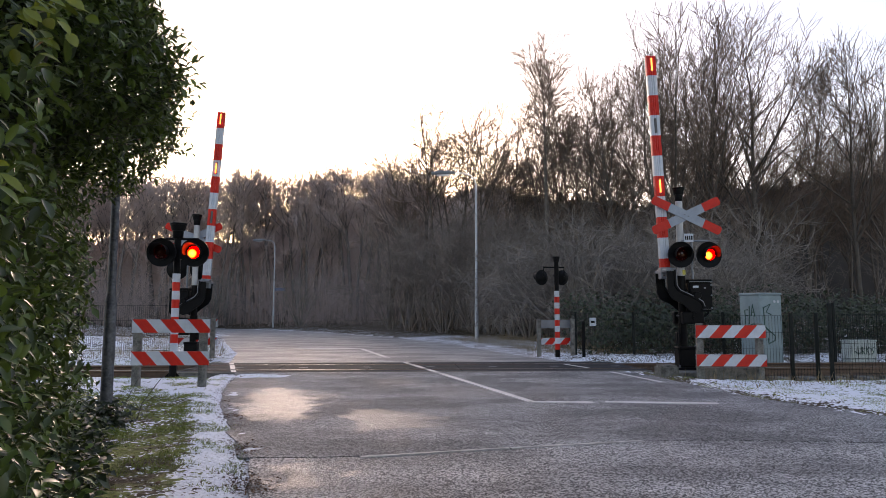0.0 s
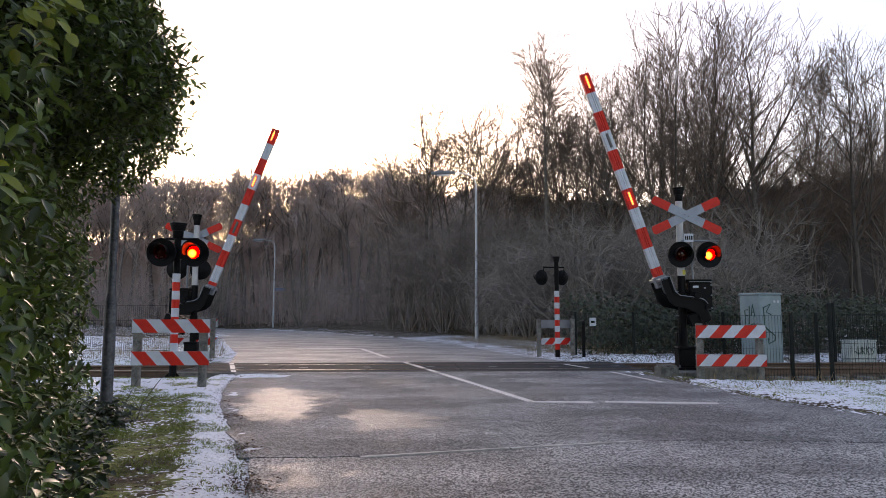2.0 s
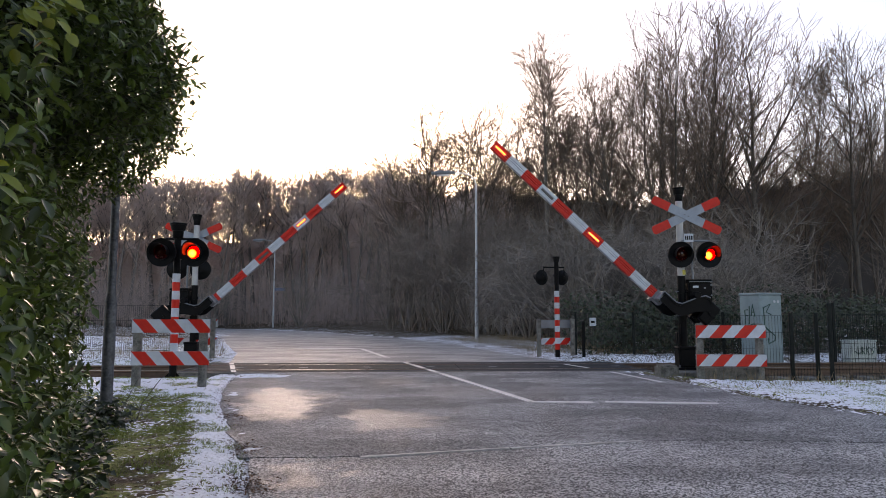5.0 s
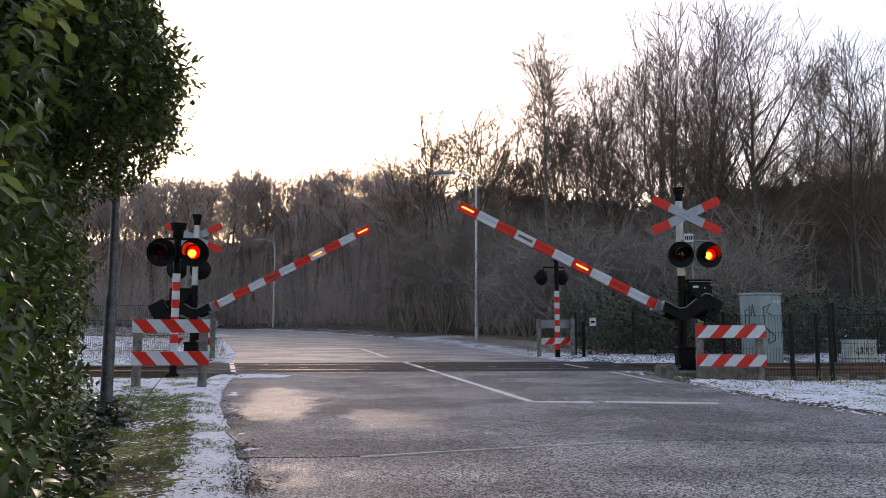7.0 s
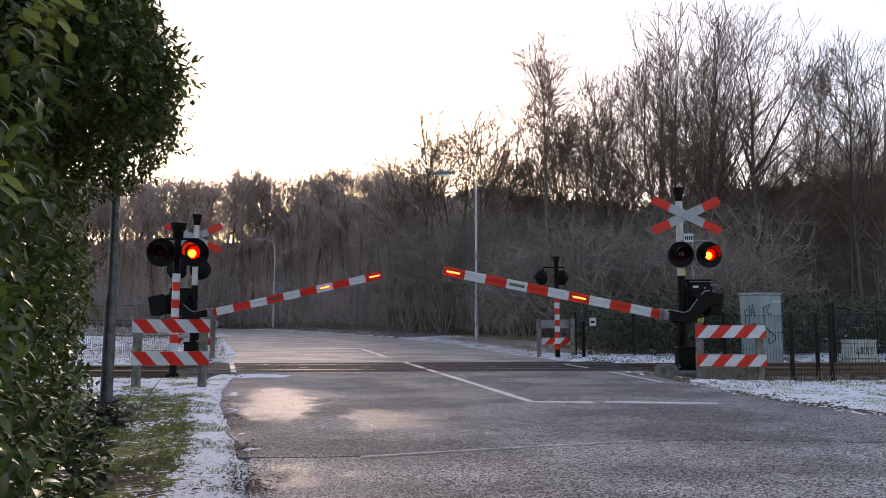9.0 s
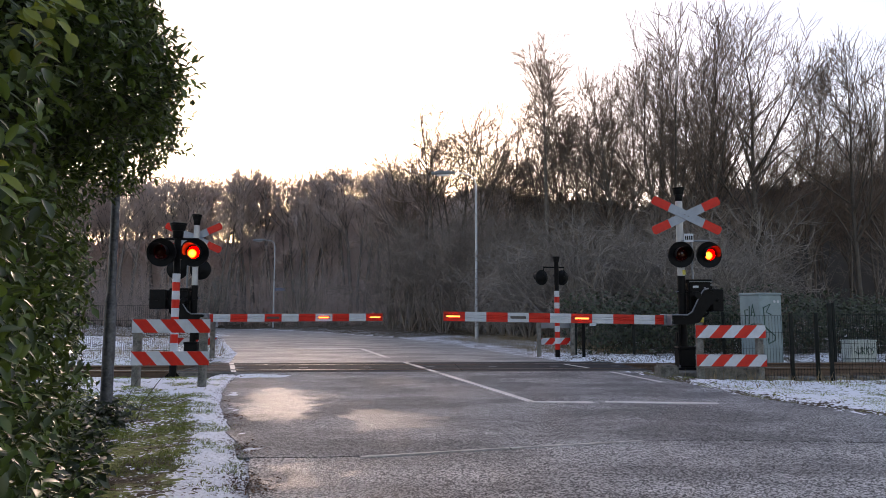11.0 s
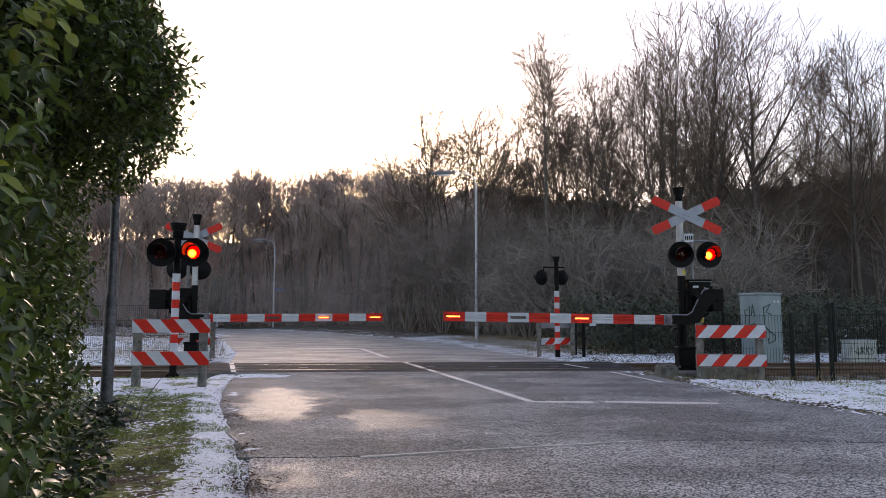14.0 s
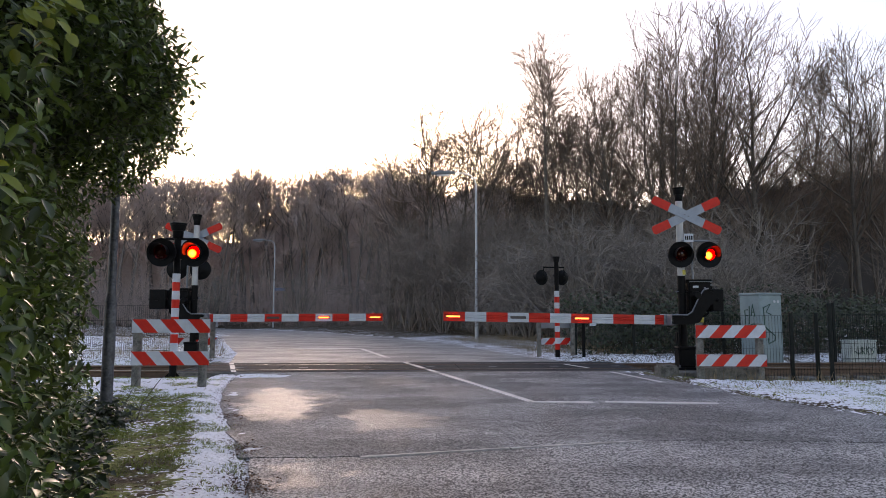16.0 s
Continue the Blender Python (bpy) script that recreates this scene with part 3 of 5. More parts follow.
def boom(parent, reach, drop, thick, weight):
    """The swinging arm: two cheek arms round the mast, a clamp and the striped beam. Its origin is the pivot, its beam lies drop below."""
    arm = part("boom", box(-0.52, -0.46, -0.30, 0.30, -drop - 0.10, -drop + 0.10, 0.012), GREYP, parent, "striped red and white barrier boom on black arms")
    part("clamp", box(-0.56, -0.34, -0.085, 0.085, -drop - 0.112, -drop + 0.112, 0.012), GREYP, arm, "grey steel boom clamp")
    for bz in (-0.06, 0.06):
        for bx in (-0.40, -0.50):
            part("bolt", lathe([(0.014, -0.012), (0.016, 0.0)], 8), STEEL, arm).location = (bx, -0.085, -drop + bz)
    top = [(-0.50, -drop + 0.085), (-0.20, -drop + 0.085), (-0.10, -drop + 0.15), (0.05, -0.02), (0.13, 0.09), (0.22, 0.12), (0.30, 0.08)]
    cheek = top + [(0.34, -0.02), (0.30, -0.15), (0.17, -0.28), (0.05, -drop - 0.02), (-0.08, -drop - 0.085), (-0.50, -drop - 0.085)]
    for y0, y1 in ((-0.30, -0.275), (0.275, 0.30)):
        part("cheek_arm", prism(cheek, y0, y1), BLACK, arm, "black steel barrier arm")
        part("arm_rim", tube([(x, (y0 + y1) / 2, z + 0.012) for x, z in top[:6]], 0.014, 8), GREYP, arm, "pale grey arm edge", smooth=True)
        part("arm_flange", prism([(x, z - 0.005) for x, z in top] + [(x + 0.01, z - 0.035) for x, z in top[::-1]], y0 - 0.025, y1 + 0.025), BLACK, arm)
    x0, x1, z0, z1 = weight
    for y0, y1 in ((-0.265, -0.15), (0.15, 0.265)):
        part("counterweight", box(x0, x1, y0, y1, z0, z1, 0.02), BLACK, arm, "black counterweight")
        part("weight_rib", box(x0 - 0.01, x1 + 0.01, y0 - 0.006, y1 + 0.006, (z0 + z1) / 2 - 0.02, (z0 + z1) / 2 + 0.02, 0.004), BLACK, arm)
    part("weight_pin", tube([((x0 + x1) / 2, -0.31, (z0 + z1) / 2), ((x0 + x1) / 2, 0.31, (z0 + z1) / 2)], 0.03, 10), BLACK, arm, smooth=True)
    # beam of ribbed sleeves, from the tip inwards
    x = -reach
    k = 0
    prof = [(0.03, 0.085), (0.055, 0.10), (0.055, 0.035), (0.045, 0.028), (0.045, 0.018), (0.055, 0.011), (0.055, -0.011), (0.045, -0.018), (0.045, -0.028), (0.055, -0.035), (0.055, -0.10), (0.03, -0.105)]
    shapes = {}
    while x < -0.53:
        x1 = min(x + STRIPE, -0.52)
        bm = bmesh.new()
        outline = [(-p, q) for p, q in prof] + [(p, q) for p, q in prof[::-1]]
        rings = [[bm.verts.new((xx, p, q * thick)) for p, q in outline] for xx in (x, x1)]
        m = len(outline)
        for i in range(m):
            bm.faces.new((rings[0][i], rings[0][(i + 1) % m], rings[1][(i + 1) % m], rings[1][i]))
        bm.faces.new(rings[0])
        bm.faces.new(rings[1][::-1])
        bmesh.ops.recalc_face_normals(bm, faces=bm.faces[:])
        part("stripe", bm, RED if k % 2 == 0 else WHITE, arm, "red stripe" if k % 2 == 0 else "white stripe").location.z = -drop
        x, k = x1, k + 1
    lights = []
    for i in (0, 3, 6):
        cx = -reach + STRIPE * (i + 0.5)
        if i == 0:
            cx -= 0.02
        slot = part("light_housing", box(-0.15, 0.15, -0.060, 0.060, -0.024, 0.024, 0.006), LEDOFF, arm, "flat lamp housing on the boom")
        slot.location = (cx, 0, -drop)
        # the lamp sits in the housing's face and turns between lit and dark side
        bar = part("boom_light", box(-0.125, 0.125, -0.0725, -0.0655, -0.014, 0.014), LED, arm, "orange-red lamp on the boom")
        bm = bmesh.new()
        bm.from_mesh(bar.data)
        box(-0.135, 0.135, -0.0650, 0.0650, -0.022, 0.022, 0, bm)
        box(-0.125, 0.125, 0.0655, 0.0725, -0.014, 0.014, 0, bm)
        for f in bm.faces:
            f.material_index = 0 if abs(f.calc_center_median().y) > 0.0652 else 1
        bm.to_mesh(bar.data)
        bm.free()
        bar.data.materials.append(LEDOFF)
        bar.location = (cx, 0, -drop)
        lights.append(bar)
    return arm, lights


def barrier(m, pivot, reach, drop, thick, weight, band):
    root = empty("level_crossing_barrier", m, "black barrier mast with warning cross, red signals and striped boom", "crossing barrier", "level crossing barriers")
    part("mast", tube([(0, 0, 0.0), (0, 0, 1.82)], 0.075, 18), BLACK, root, smooth=True)
    part("upper_mast", tube([(0, 0, 1.82), (0, 0, 3.32)], 0.068, 18), mat_mast, root, "pale grey upper mast", smooth=True)
    if band:
        part("sticker", box(0.0, 0.06, -0.0755, -0.066, 1.84, 1.93, 0.002), YELLOW, root, "small yellow sticker")
    bell(root, 3.30, 0.82)
    cross(root, 2.985, -0.10)
    # signal bracket and heads
    part("bracket", tube([(0, -0.09, 2.49), (0.52, -0.09, 2.49)], 0.022, 10), GREYP, root, smooth=True)
    part("bracket_post", tube([(0.20, -0.06, 1.75), (0.20, -0.06, 2.50)], 0.022, 10), GREYP, root, smooth=True)
    part("small_plate", box(0.04, 0.22, -0.115, -0.105, 2.47, 2.63), WHITE, root, "small white plate with dark bars")
    for i in range(4):
        part("mark", box(0.055 + 0.040 * i, 0.081 + 0.040 * i, -0.1175, -0.1155, 2.51, 2.59), BLACK, root)
    heads = [signal_head(root, x, 2.215) for x in (-0.07, 0.48)]
    heads[1].rotation_euler.z = radians(4)
    units = [lamp_unit(h) for h in heads]
    # machine housing: rounded cover, motor block, axle flanges, plates and feet
    part("machine_box", box(0.095, 0.555, -0.125, 0.125, 1.13, 1.70, 0.03, seg=3), BLACK, root, "black barrier machine housing")
    part("box_lid", box(0.085, 0.565, -0.14, 0.14, 1.69, 1.745, 0.02, seg=2), BLACK, root)
    part("lid_edge", box(0.088, 0.562, -0.143, -0.139, 1.695, 1.705), GREYP, root, "pale grey lid edge")
    part("door_seam", box(0.13, 0.52, -0.1275, -0.124, 1.175, 1.182), GREYP, root)
    for zz in (1.20, 1.44, 1.64):
        part("bolt", lathe([(0.016, -0.012), (0.018, 0.0)], 8), GREYP, root).location = (0.53, -0.125, zz)
    part("cable_gland", tube([(0.50, -0.02, 1.21), (0.50, -0.02, 1.10), (0.42, -0.01, 1.04), (0.20, 0.0, 1.02)], 0.022, 8), BLACK, root, smooth=True)
    part("type_plate", box(0.17, 0.28, -0.1285, -0.124, 1.585, 1.625), WHITE, root)
    part("lock", lathe([(0.018, -0.014), (0.018, 0.0)], 10), GREYP, root).location = (0.40, -0.125, 1.58)
    part("stub_axle", lathe([(0.06, -0.33), (0.07, -0.31), (0.07, 0.31), (0.06, 0.33)], 16), BLACK, root, smooth=True).location = (*pivot[:1], 0, pivot[1])
    for zz in (1.02, 1.48):
        part("mast_clamp", tube([(0, 0, zz), (0, 0, zz + 0.07)], 0.092, 16), BLACK, root, smooth=True)
        part("clamp_bolt", tube([(-0.13, -0.03, zz + 0.035), (0.10, -0.03, zz + 0.035)], 0.014, 8), GREYP, root)
    part("side_fitting", box(-0.14, -0.07, -0.05, 0.05, 0.52, 0.74, 0.01), BLACK, root)
    part("foot_box", box(-0.13, 0.17, -0.16, 0.14, 0.08, 0.43, 0.02), BLACK, root, "black foot housing")
    part("foot_cover", box(-0.14, 0.18, -0.17, 0.15, 0.42, 0.47, 0.014), BLACK, root)
    part("base_plate", box(-0.20, 0.26, -0.22, 0.22, 0.0, 0.08, 0.01), BLACK, root)
    for bx, by in ((-0.16, -0.18), (0.22, -0.18)):
        part("anchor_bolt", tube([(bx, by, 0.07), (bx, by, 0.13)], 0.016, 8), GREYP, root)
    part("cable", tube([(-0.05, -0.12, 0.05), (-0.13, -0.14, 0.12), (-0.14, -0.12, 0.45), (-0.10, -0.09, 0.9)], 0.018, 8), BLACK, root, smooth=True)
    arm, lights = boom(root, reach, drop, thick, weight)
    arm.location = (pivot[0], 0, pivot[1])
    return root, arm, lights, units


mat_mast = mat("pale_mast_paint", (0.50, 0.50, 0.49), (0.36, 0.36, 0.35), 6, 0.5, bump=0.001)
SIGNBLUE = mat("blue_plate", (0.06, 0.10, 0.20), (0.05, 0.08, 0.16), 9, 0.4)
YELLOW = mat("yellow_band", (0.60, 0.50, 0.06), (0.45, 0.38, 0.05), 9, 0.5)


def repeater(m, label, k=1.0, head=1.0, aside=0.0):
    """A signal post with two heads, a bell and a striped lower shaft."""
    root = empty("signal_post", m, label, "signal post", "crossing signal posts")
    part("shaft", tube([(0, 0, 0.0), (0, 0, 0.30)], 0.064, 18), BLACK, root, smooth=True)
    for i in range(10):
        z0 = 0.30 + i * 0.152
        part("stripe", tube([(0, 0, z0), (0, 0, z0 + 0.152)], 0.066, 18), WHITE if i % 2 else RED, root, "white stripe" if i % 2 else "red stripe", smooth=True)
    part("upper_shaft", tube([(0, 0, 1.82), (0, 0, 2.50)], 0.060, 18), BLACK, root, smooth=True)
    bell(root, 2.48, k)
    part("bracket", tube([(-0.21, 0.0, 2.2), (-0.21, 0.0, 2.44), (0.355, 0.0, 2.44), (0.355, 0.0, 2.2)], 0.022, 10), BLACK, root, smooth=True)
    part("base_plate", box(-0.16, 0.16, -0.14, 0.14, -0.02, 0.02, 0.006), BLACK, root)
    for bx in (-0.13, 0.13):
        part("foot_gusset", prism([(bx * 0.3, 0.02), (bx, 0.02), (bx * 0.3, 0.12)], -0.01, 0.01), BLACK, root)
    heads = [signal_head(root, x, 2.18) for x in (-0.21, 0.355)]
    for h in heads:
        h.scale, h.rotation_euler.z = (head, 1.25 * head, head), radians(aside)
    units = [lamp_unit(h) for h in heads]
    return root, units


def board(parent, width, z0, z1, y, lean, w=0.205, plain=False):
    """A plank in diagonal red and white fields."""
    h = z1 - z0
    back = part("board", box(-width / 2, width / 2, y + 0.004, y + 0.03, z0, z1, 0.004), GREYP, parent, "barrier board with diagonal stripes")
    for i in range(0 if plain else -2, 0 if plain else int(width / w) + 3):
        # slanted field, cut at the ends of the board
        a = -width / 2 + i * w
        poly = [(a, z1), (a + w, z1), (a + w + lean * h, z0), (a + lean * h, z0)]
        for side, lim in ((1, -width / 2), (-1, width / 2)):
            out = []
            for (x, z), (x2, z2) in zip(poly, poly[1:] + poly[:1]):
                inside, inside2 = side * (x - lim) >= 0, side * (x2 - lim) >= 0
                if inside:
                    out.append((x, z))
                if inside != inside2:
                    k = (lim - x) / (x2 - x)
                    out.append((lim, z + k * (z2 - z)))
            poly = out
            if len(poly) < 3:
                break
        if len(poly) >= 3:
            part("stripe", prism(poly, y, y + 0.034), WHITE if i % 2 else RED, back, "white stripe" if i % 2 else "red stripe")


def board_barrier(m, width, posts, zs, lean, label, foot=-0.12, plain=()):
    root = empty("board_barrier", m, label, "board barrier", "striped board barriers")
    for x in posts:
        part("post", box(x - 0.055, x + 0.055, 0.04, 0.15, foot, zs[-1][1] + 0.03, 0.012), CONC, root, "weathered concrete post")
    for k, (z0, z1) in enumerate(zs):
        board(root, width, z0, z1, 0.0, lean, plain=k in plain)
    return root


def fence_panel(m, width, z0, z1, label, step=0.05, rows=5, posts=(0,), tall=None):
    """A welded mesh panel: posts, doubled cross wires and many upright wires."""
    root = empty("mesh_fence", m, label, "fence", "mesh fences")
    for x in posts:
        part("post", box(x - 0.03, x + 0.03, 0.01, 0.07, z0 - 0.1, (tall or z1) + 0.05, 0.006), FENCE, root, "dark steel fence post")
    bm = bmesh.new()
    n = int(width / step)
    for i in range(n + 1):
        box(i * step - 0.002, i * step + 0.002, -0.002, 0.002, z0, z1, 0, bm)
    tagged(part("wire_mesh", bm, FENCE, root), kind="stuff")
    for i in range(rows):
        z = z0 + (z1 - z0) * i / (rows - 1)
        part("cross_wire", box(0, width, -0.009, -0.003, z - 0.003, z + 0.003), FENCE, root)
    return root


def cabinet_tall(m):
    root = empty("relay_cabinet", m, "pale blue-grey trackside cabinet with dark graffiti", "cabinet")
    part("body", box(-0.36, 0.36, -0.36, 0.36, 0.06, 1.72, 0.012), CABINET, root)
    part("plinth", box(-0.35, 0.35, -0.35, 0.35, -0.25, 0.06), CONC, root)
    part("roof", box(-0.38, 0.38, -0.38, 0.38, 1.72, 1.78, 0.015), CABINET, root)
    door = part("door", box(-0.33, 0.33, -0.372, -0.358, 0.10, 1.66, 0.006), CABINET, root, "cabinet door with spray scrawl")
    for x in (-0.30, 0.0, 0.30):
        part("lifting_eye", tube([(x, -0.2, 1.77), (x, -0.2, 1.83)], 0.014, 8), GREYP, root)
    for x in (0.12, 0.24):
        part("vent", lathe([(0.035, -0.382), (0.035, -0.37)], 12), WHITE, root).location = (x, 0, 1.56)

    def scrawl(strokes, place):
        for s in strokes:
            part("scrawl", tube([place(*p) for p in s], 0.016, 6), INK, root, "dark spray stroke")
    front = lambda u, v: (u, -0.374, v)
    side = lambda u, v: (-0.362, -u, v)
    scrawl([[(-0.26, 1.40), (-0.02, 1.50), (-0.16, 1.30), (0.0, 1.24)], [(-0.24, 1.42), (-0.22, 0.95), (-0.06, 0.80)], [(-0.22, 0.95), (0.10, 0.72), (0.08, 0.60), (-0.12, 0.52), (-0.12, 0.66)]], front)
    scrawl([[(-0.16, 1.0), (-0.17, 1.35), (-0.06, 1.36)], [(-0.16, 1.22), (-0.08, 1.22)], [(-0.02, 1.0), (0.0, 1.45)], [(0.06, 1.2), (0.12, 1.48), (0.2, 1.18)], [(0.07, 1.3), (0.18, 1.3)], [(-0.14, 0.92), (0.16, 1.02)], [(-0.08, 0.82), (0.16, 0.9)]], side)


def cabinet_low(m):
    root = empty("junction_box", m, "low pale cabinet with green scrawl on a foot", "cabinet")
    part("body", box(-0.47, 0.47, -0.2, 0.2, 0.22, 0.74, 0.02), PALEBOX, root)
    part("lid", box(-0.49, 0.49, -0.22, 0.22, 0.74, 0.78, 0.012), PALEBOX, root)
    part("foot", box(-0.22, 0.22, -0.14, 0.14, -0.15, 0.22), BLACK, root)
    for i in range(18):
        x = -0.44 + i * 0.052
        part("rib", box(x, x + 0.012, -0.206, -0.199, 0.25, 0.72), PALEBOX, root)
    for s in ([(-0.32, 0.5), (-0.2, 0.44), (-0.1, 0.46)], [(-0.2, 0.62), (-0.2, 0.4)], [(-0.06, 0.6), (-0.06, 0.42)], [(-0.06, 0.6), (0.04, 0.56), (-0.05, 0.52), (0.05, 0.42)], [(0.10, 0.62), (0.10, 0.42)], [(0.2, 0.6), (0.1, 0.52), (0.2, 0.42)], [(0.36, 0.6), (0.27, 0.55), (0.36, 0.48), (0.28, 0.42)]):
        part("scrawl", tube([(u, -0.212, v) for u, v in s], 0.012, 6), INK, root, "dark green spray stroke")


def street_lamp(m, h, label):
    root = empty("street_lamp", m, label, "street lamp", "street lamps")
    part("column", tube([(0, 0, -0.1), (0, 0, 1.6), (0, 0, 1.65), (0, 0, h - 0.5)], [0.085, 0.085, 0.06, 0.05], 12), LAMPGREY, root, "grey galvanised column", smooth=True)
    pts = [(0, 0, h - 0.5), (-0.06, 0, h - 0.25), (-0.25, 0, h - 0.06), (-0.55, 0, h + 0.03), (-1.05, 0, h + 0.06)]
    part("arm", tube(pts, 0.035, 10), LAMPGREY, root, smooth=True)
    part("lantern", tube([(-0.95, 0, h + 0.06), (-1.2, 0, h + 0.075), (-1.7, 0, h + 0.05), (-2.0, 0, h + 0.03), (-2.05, 0, h + 0.03)], [0.05, 0.10, 0.12, 0.08, 0.02], 12), GREYP, root, "slim grey lantern", smooth=True)
    part("bowl", box(-1.8, -1.2, -0.08, 0.08, h - 0.085, h - 0.02, 0.03), WHITE, root, "pale lamp bowl")
    return root


# ---- plants ----
def unit(A):
    return A / np.linalg.norm(A, axis=-1, keepdims=True)


def tubes(paths, radii, sides):
    """Round bars along many paths at once: paths (n, k, 3), radii (n, k). Returns vertices and four-sided faces."""
    n, k, _ = paths.shape
    d = unit(np.concatenate([paths[:, 1:2] - paths[:, :1], paths[:, 2:] - paths[:, :-2], paths[:, -1:] - paths[:, -2:-1]], 1))
    ref = np.where(np.abs(d[:, :1, 2:3]) < 0.85, np.array([0, 0, 1.0]), np.array([1.0, 0, 0]))
    u = unit(np.cross(d, ref))
    w = np.cross(d, u)
    a = np.arange(sides) * 2 * np.pi / sides
    V = paths[:, :, None] + radii[:, :, None, None] * (np.cos(a)[:, None] * u[:, :, None] + np.sin(a)[:, None] * w[:, :, None])
    s = np.arange(sides)
    ring = np.stack([s, (s + 1) % sides, (s + 1) % sides + sides, s + sides], -1)
    F = (np.arange(n) * k * sides)[:, None, None, None] + (np.arange(k - 1) * sides)[:, None, None] + ring
    return V.reshape(-1, 3), F.reshape(-1, 4)


def bend(rng, P, D, L, steps, wobble, rise):
    """Winding paths from P along D, L long, that turn upwards by rise."""
    pts, d = [P], D
    for _ in range(steps):
        d = unit(d + rng.normal(0, wobble, D.shape) + np.array([0, 0, 1.0]) * rise)
        pts.append(pts[-1] + d * (L / steps)[:, None])
    return np.stack(pts, 1)


def fork(rng, paths, radii, count, lo, angle, ratio, least, shape=0.5):
    """Side shoots, spread evenly over the length of all paths: places, ways, lengths and radii."""
    n, k, _ = paths.shape
    full = np.linalg.norm(np.diff(paths, axis=1), axis=-1).sum(1)
    share = np.cumsum(full ** 0.72)
    row = np.searchsorted(share / share[-1], (np.arange(count) + rng.random(count)) / count)
    row = np.minimum(row, n - 1)
    f = lo + (1 - lo) * rng.random(count) ** 0.75
    i = np.minimum((f * (k - 1)).astype(int), k - 2)
    a, b = paths[row, i], paths[row, i + 1]
    t = (f * (k - 1) - i)[:, None]
    ax = unit(b - a)
    side = rng.normal(0, 1, ax.shape)
    side = unit(side - ax * np.sum(side * ax, -1, keepdims=True))
    turn = (angle * rng.uniform(0.65, 1.3, count))[:, None]
    ln = np.maximum(full[row] * ratio * rng.uniform(0.7, 1.2, count) * (1 - shape * f), least * rng.uniform(0.6, 1.4, count))
    r = radii[row, i] * (1 - t[:, 0]) + radii[row, i + 1] * t[:, 0]
    return a + (b - a) * t, ax * np.cos(turn) + side * np.sin(turn), ln, r


def grow(seed, height, counts=(26, 190, 900, 2400), first=0.3, stems=1, r0=None, angle=0.7, fan=0.3, min_r=0.007, rise=0.10, wobble=0.10, droop=0.0, limb=0.7, taper=0.88, twig=0.9, tip=0.55):
    """A bare tree: trunk or stems, ascending limbs, boughs, twigs and fine tips. Returns the wood and the twigs as vertices and faces."""
    rng = np.random.default_rng(seed)
    r0 = r0 or height * 0.0125
    thick, thin = [], []
    az = rng.uniform(0, 6.28) + np.arange(stems) * 2 * np.pi / stems
    lean = (0.02 if stems == 1 else fan) * rng.uniform(0.35, 1.2, stems)
    D = unit(np.stack([np.cos(az) * lean, np.sin(az) * lean, np.ones(stems)], -1))
    P = np.stack([np.cos(az), np.sin(az), np.zeros(stems)], -1) * (0.0 if stems == 1 else 0.022 * height)
    L = (height - twig) * rng.uniform(0.78 if stems > 1 else 1.0, 1.0, stems)
    path = bend(rng, P, D, L, 8, wobble * 0.45, 0.05)
    rad = r0 * (0.35 + 0.65 / stems ** 0.5) * (1 - 0.9 * np.linspace(0, 1, 9) ** 0.9)[None] * np.ones((stems, 1))
    thick.append(tubes(path, np.maximum(rad, min_r * 1.3), 7))
    # limbs: long and ascending low down, short near the top
    P, D, L, R = fork(rng, path, rad, counts[0], first, angle, limb, 0.8, taper)
    path1 = bend(rng, P, D, L, 5, wobble, rise)
    rad1 = (np.minimum(R * 0.62, 0.006 * L + 0.022))[:, None] * (1 - 0.86 * np.linspace(0, 1, 6))[None]
    thick.append(tubes(path1, np.maximum(rad1, min_r * 1.2), 5))
    P, D, L, R = fork(rng, path1, rad1, counts[1], 0.12, angle * 0.95, 0.5, twig * 1.1, 0.4)
    path2 = bend(rng, P, D, L, 3, wobble * 1.1, rise * (0.8 if not droop else 0.2))
    rad2 = (R * 0.6)[:, None] * (1 - 0.8 * np.linspace(0, 1, 4))[None]
    thin.append(tubes(path2, np.maximum(rad2, min_r * 1.05), 3))
    P, D, L, R = fork(rng, path2, rad2, counts[2], 0.1, angle, 0.5, twig, 0.3)
    path3 = bend(rng, P, D, L, 2, wobble * 1.2, rise * 1.1 - droop)
    rad3 = np.full((len(L), 1), min_r) * np.array([[1.0, 0.9, 0.55]])
    thin.append(tubes(path3, rad3, 3))
    if counts[3]:
        P, D, L, R = fork(rng, path3, rad3, counts[3], 0.15, 0.62, 0.3, tip, 0.2)
        thin.append(cones(P, D + np.array([0, 0, 0.15 - 2.2 * droop]), L, np.full(len(L), min_r * 0.85)))

    def joined(pieces):
        vs, fs, n = [], [], 0
        for V, F in pieces:
            vs.append(V)
            fs.extend((F + n).tolist())
            n += len(V)
        return np.concatenate(vs).tolist(), fs
    return (*joined(thick), *joined(thin))


def tree_thing(name, seed, label, category, group, bark, bud, **kw):
    tv, tf, cv, cf = grow(seed, **kw)
    root = empty(name, pose(0, 0, 0), label, category, group)
    raw("trunk", tv, tf, bark, root, smooth=True)
    raw("crown", cv, cf, bud, root)
    root["tall"] = max(v[2] for v in cv)
    return root


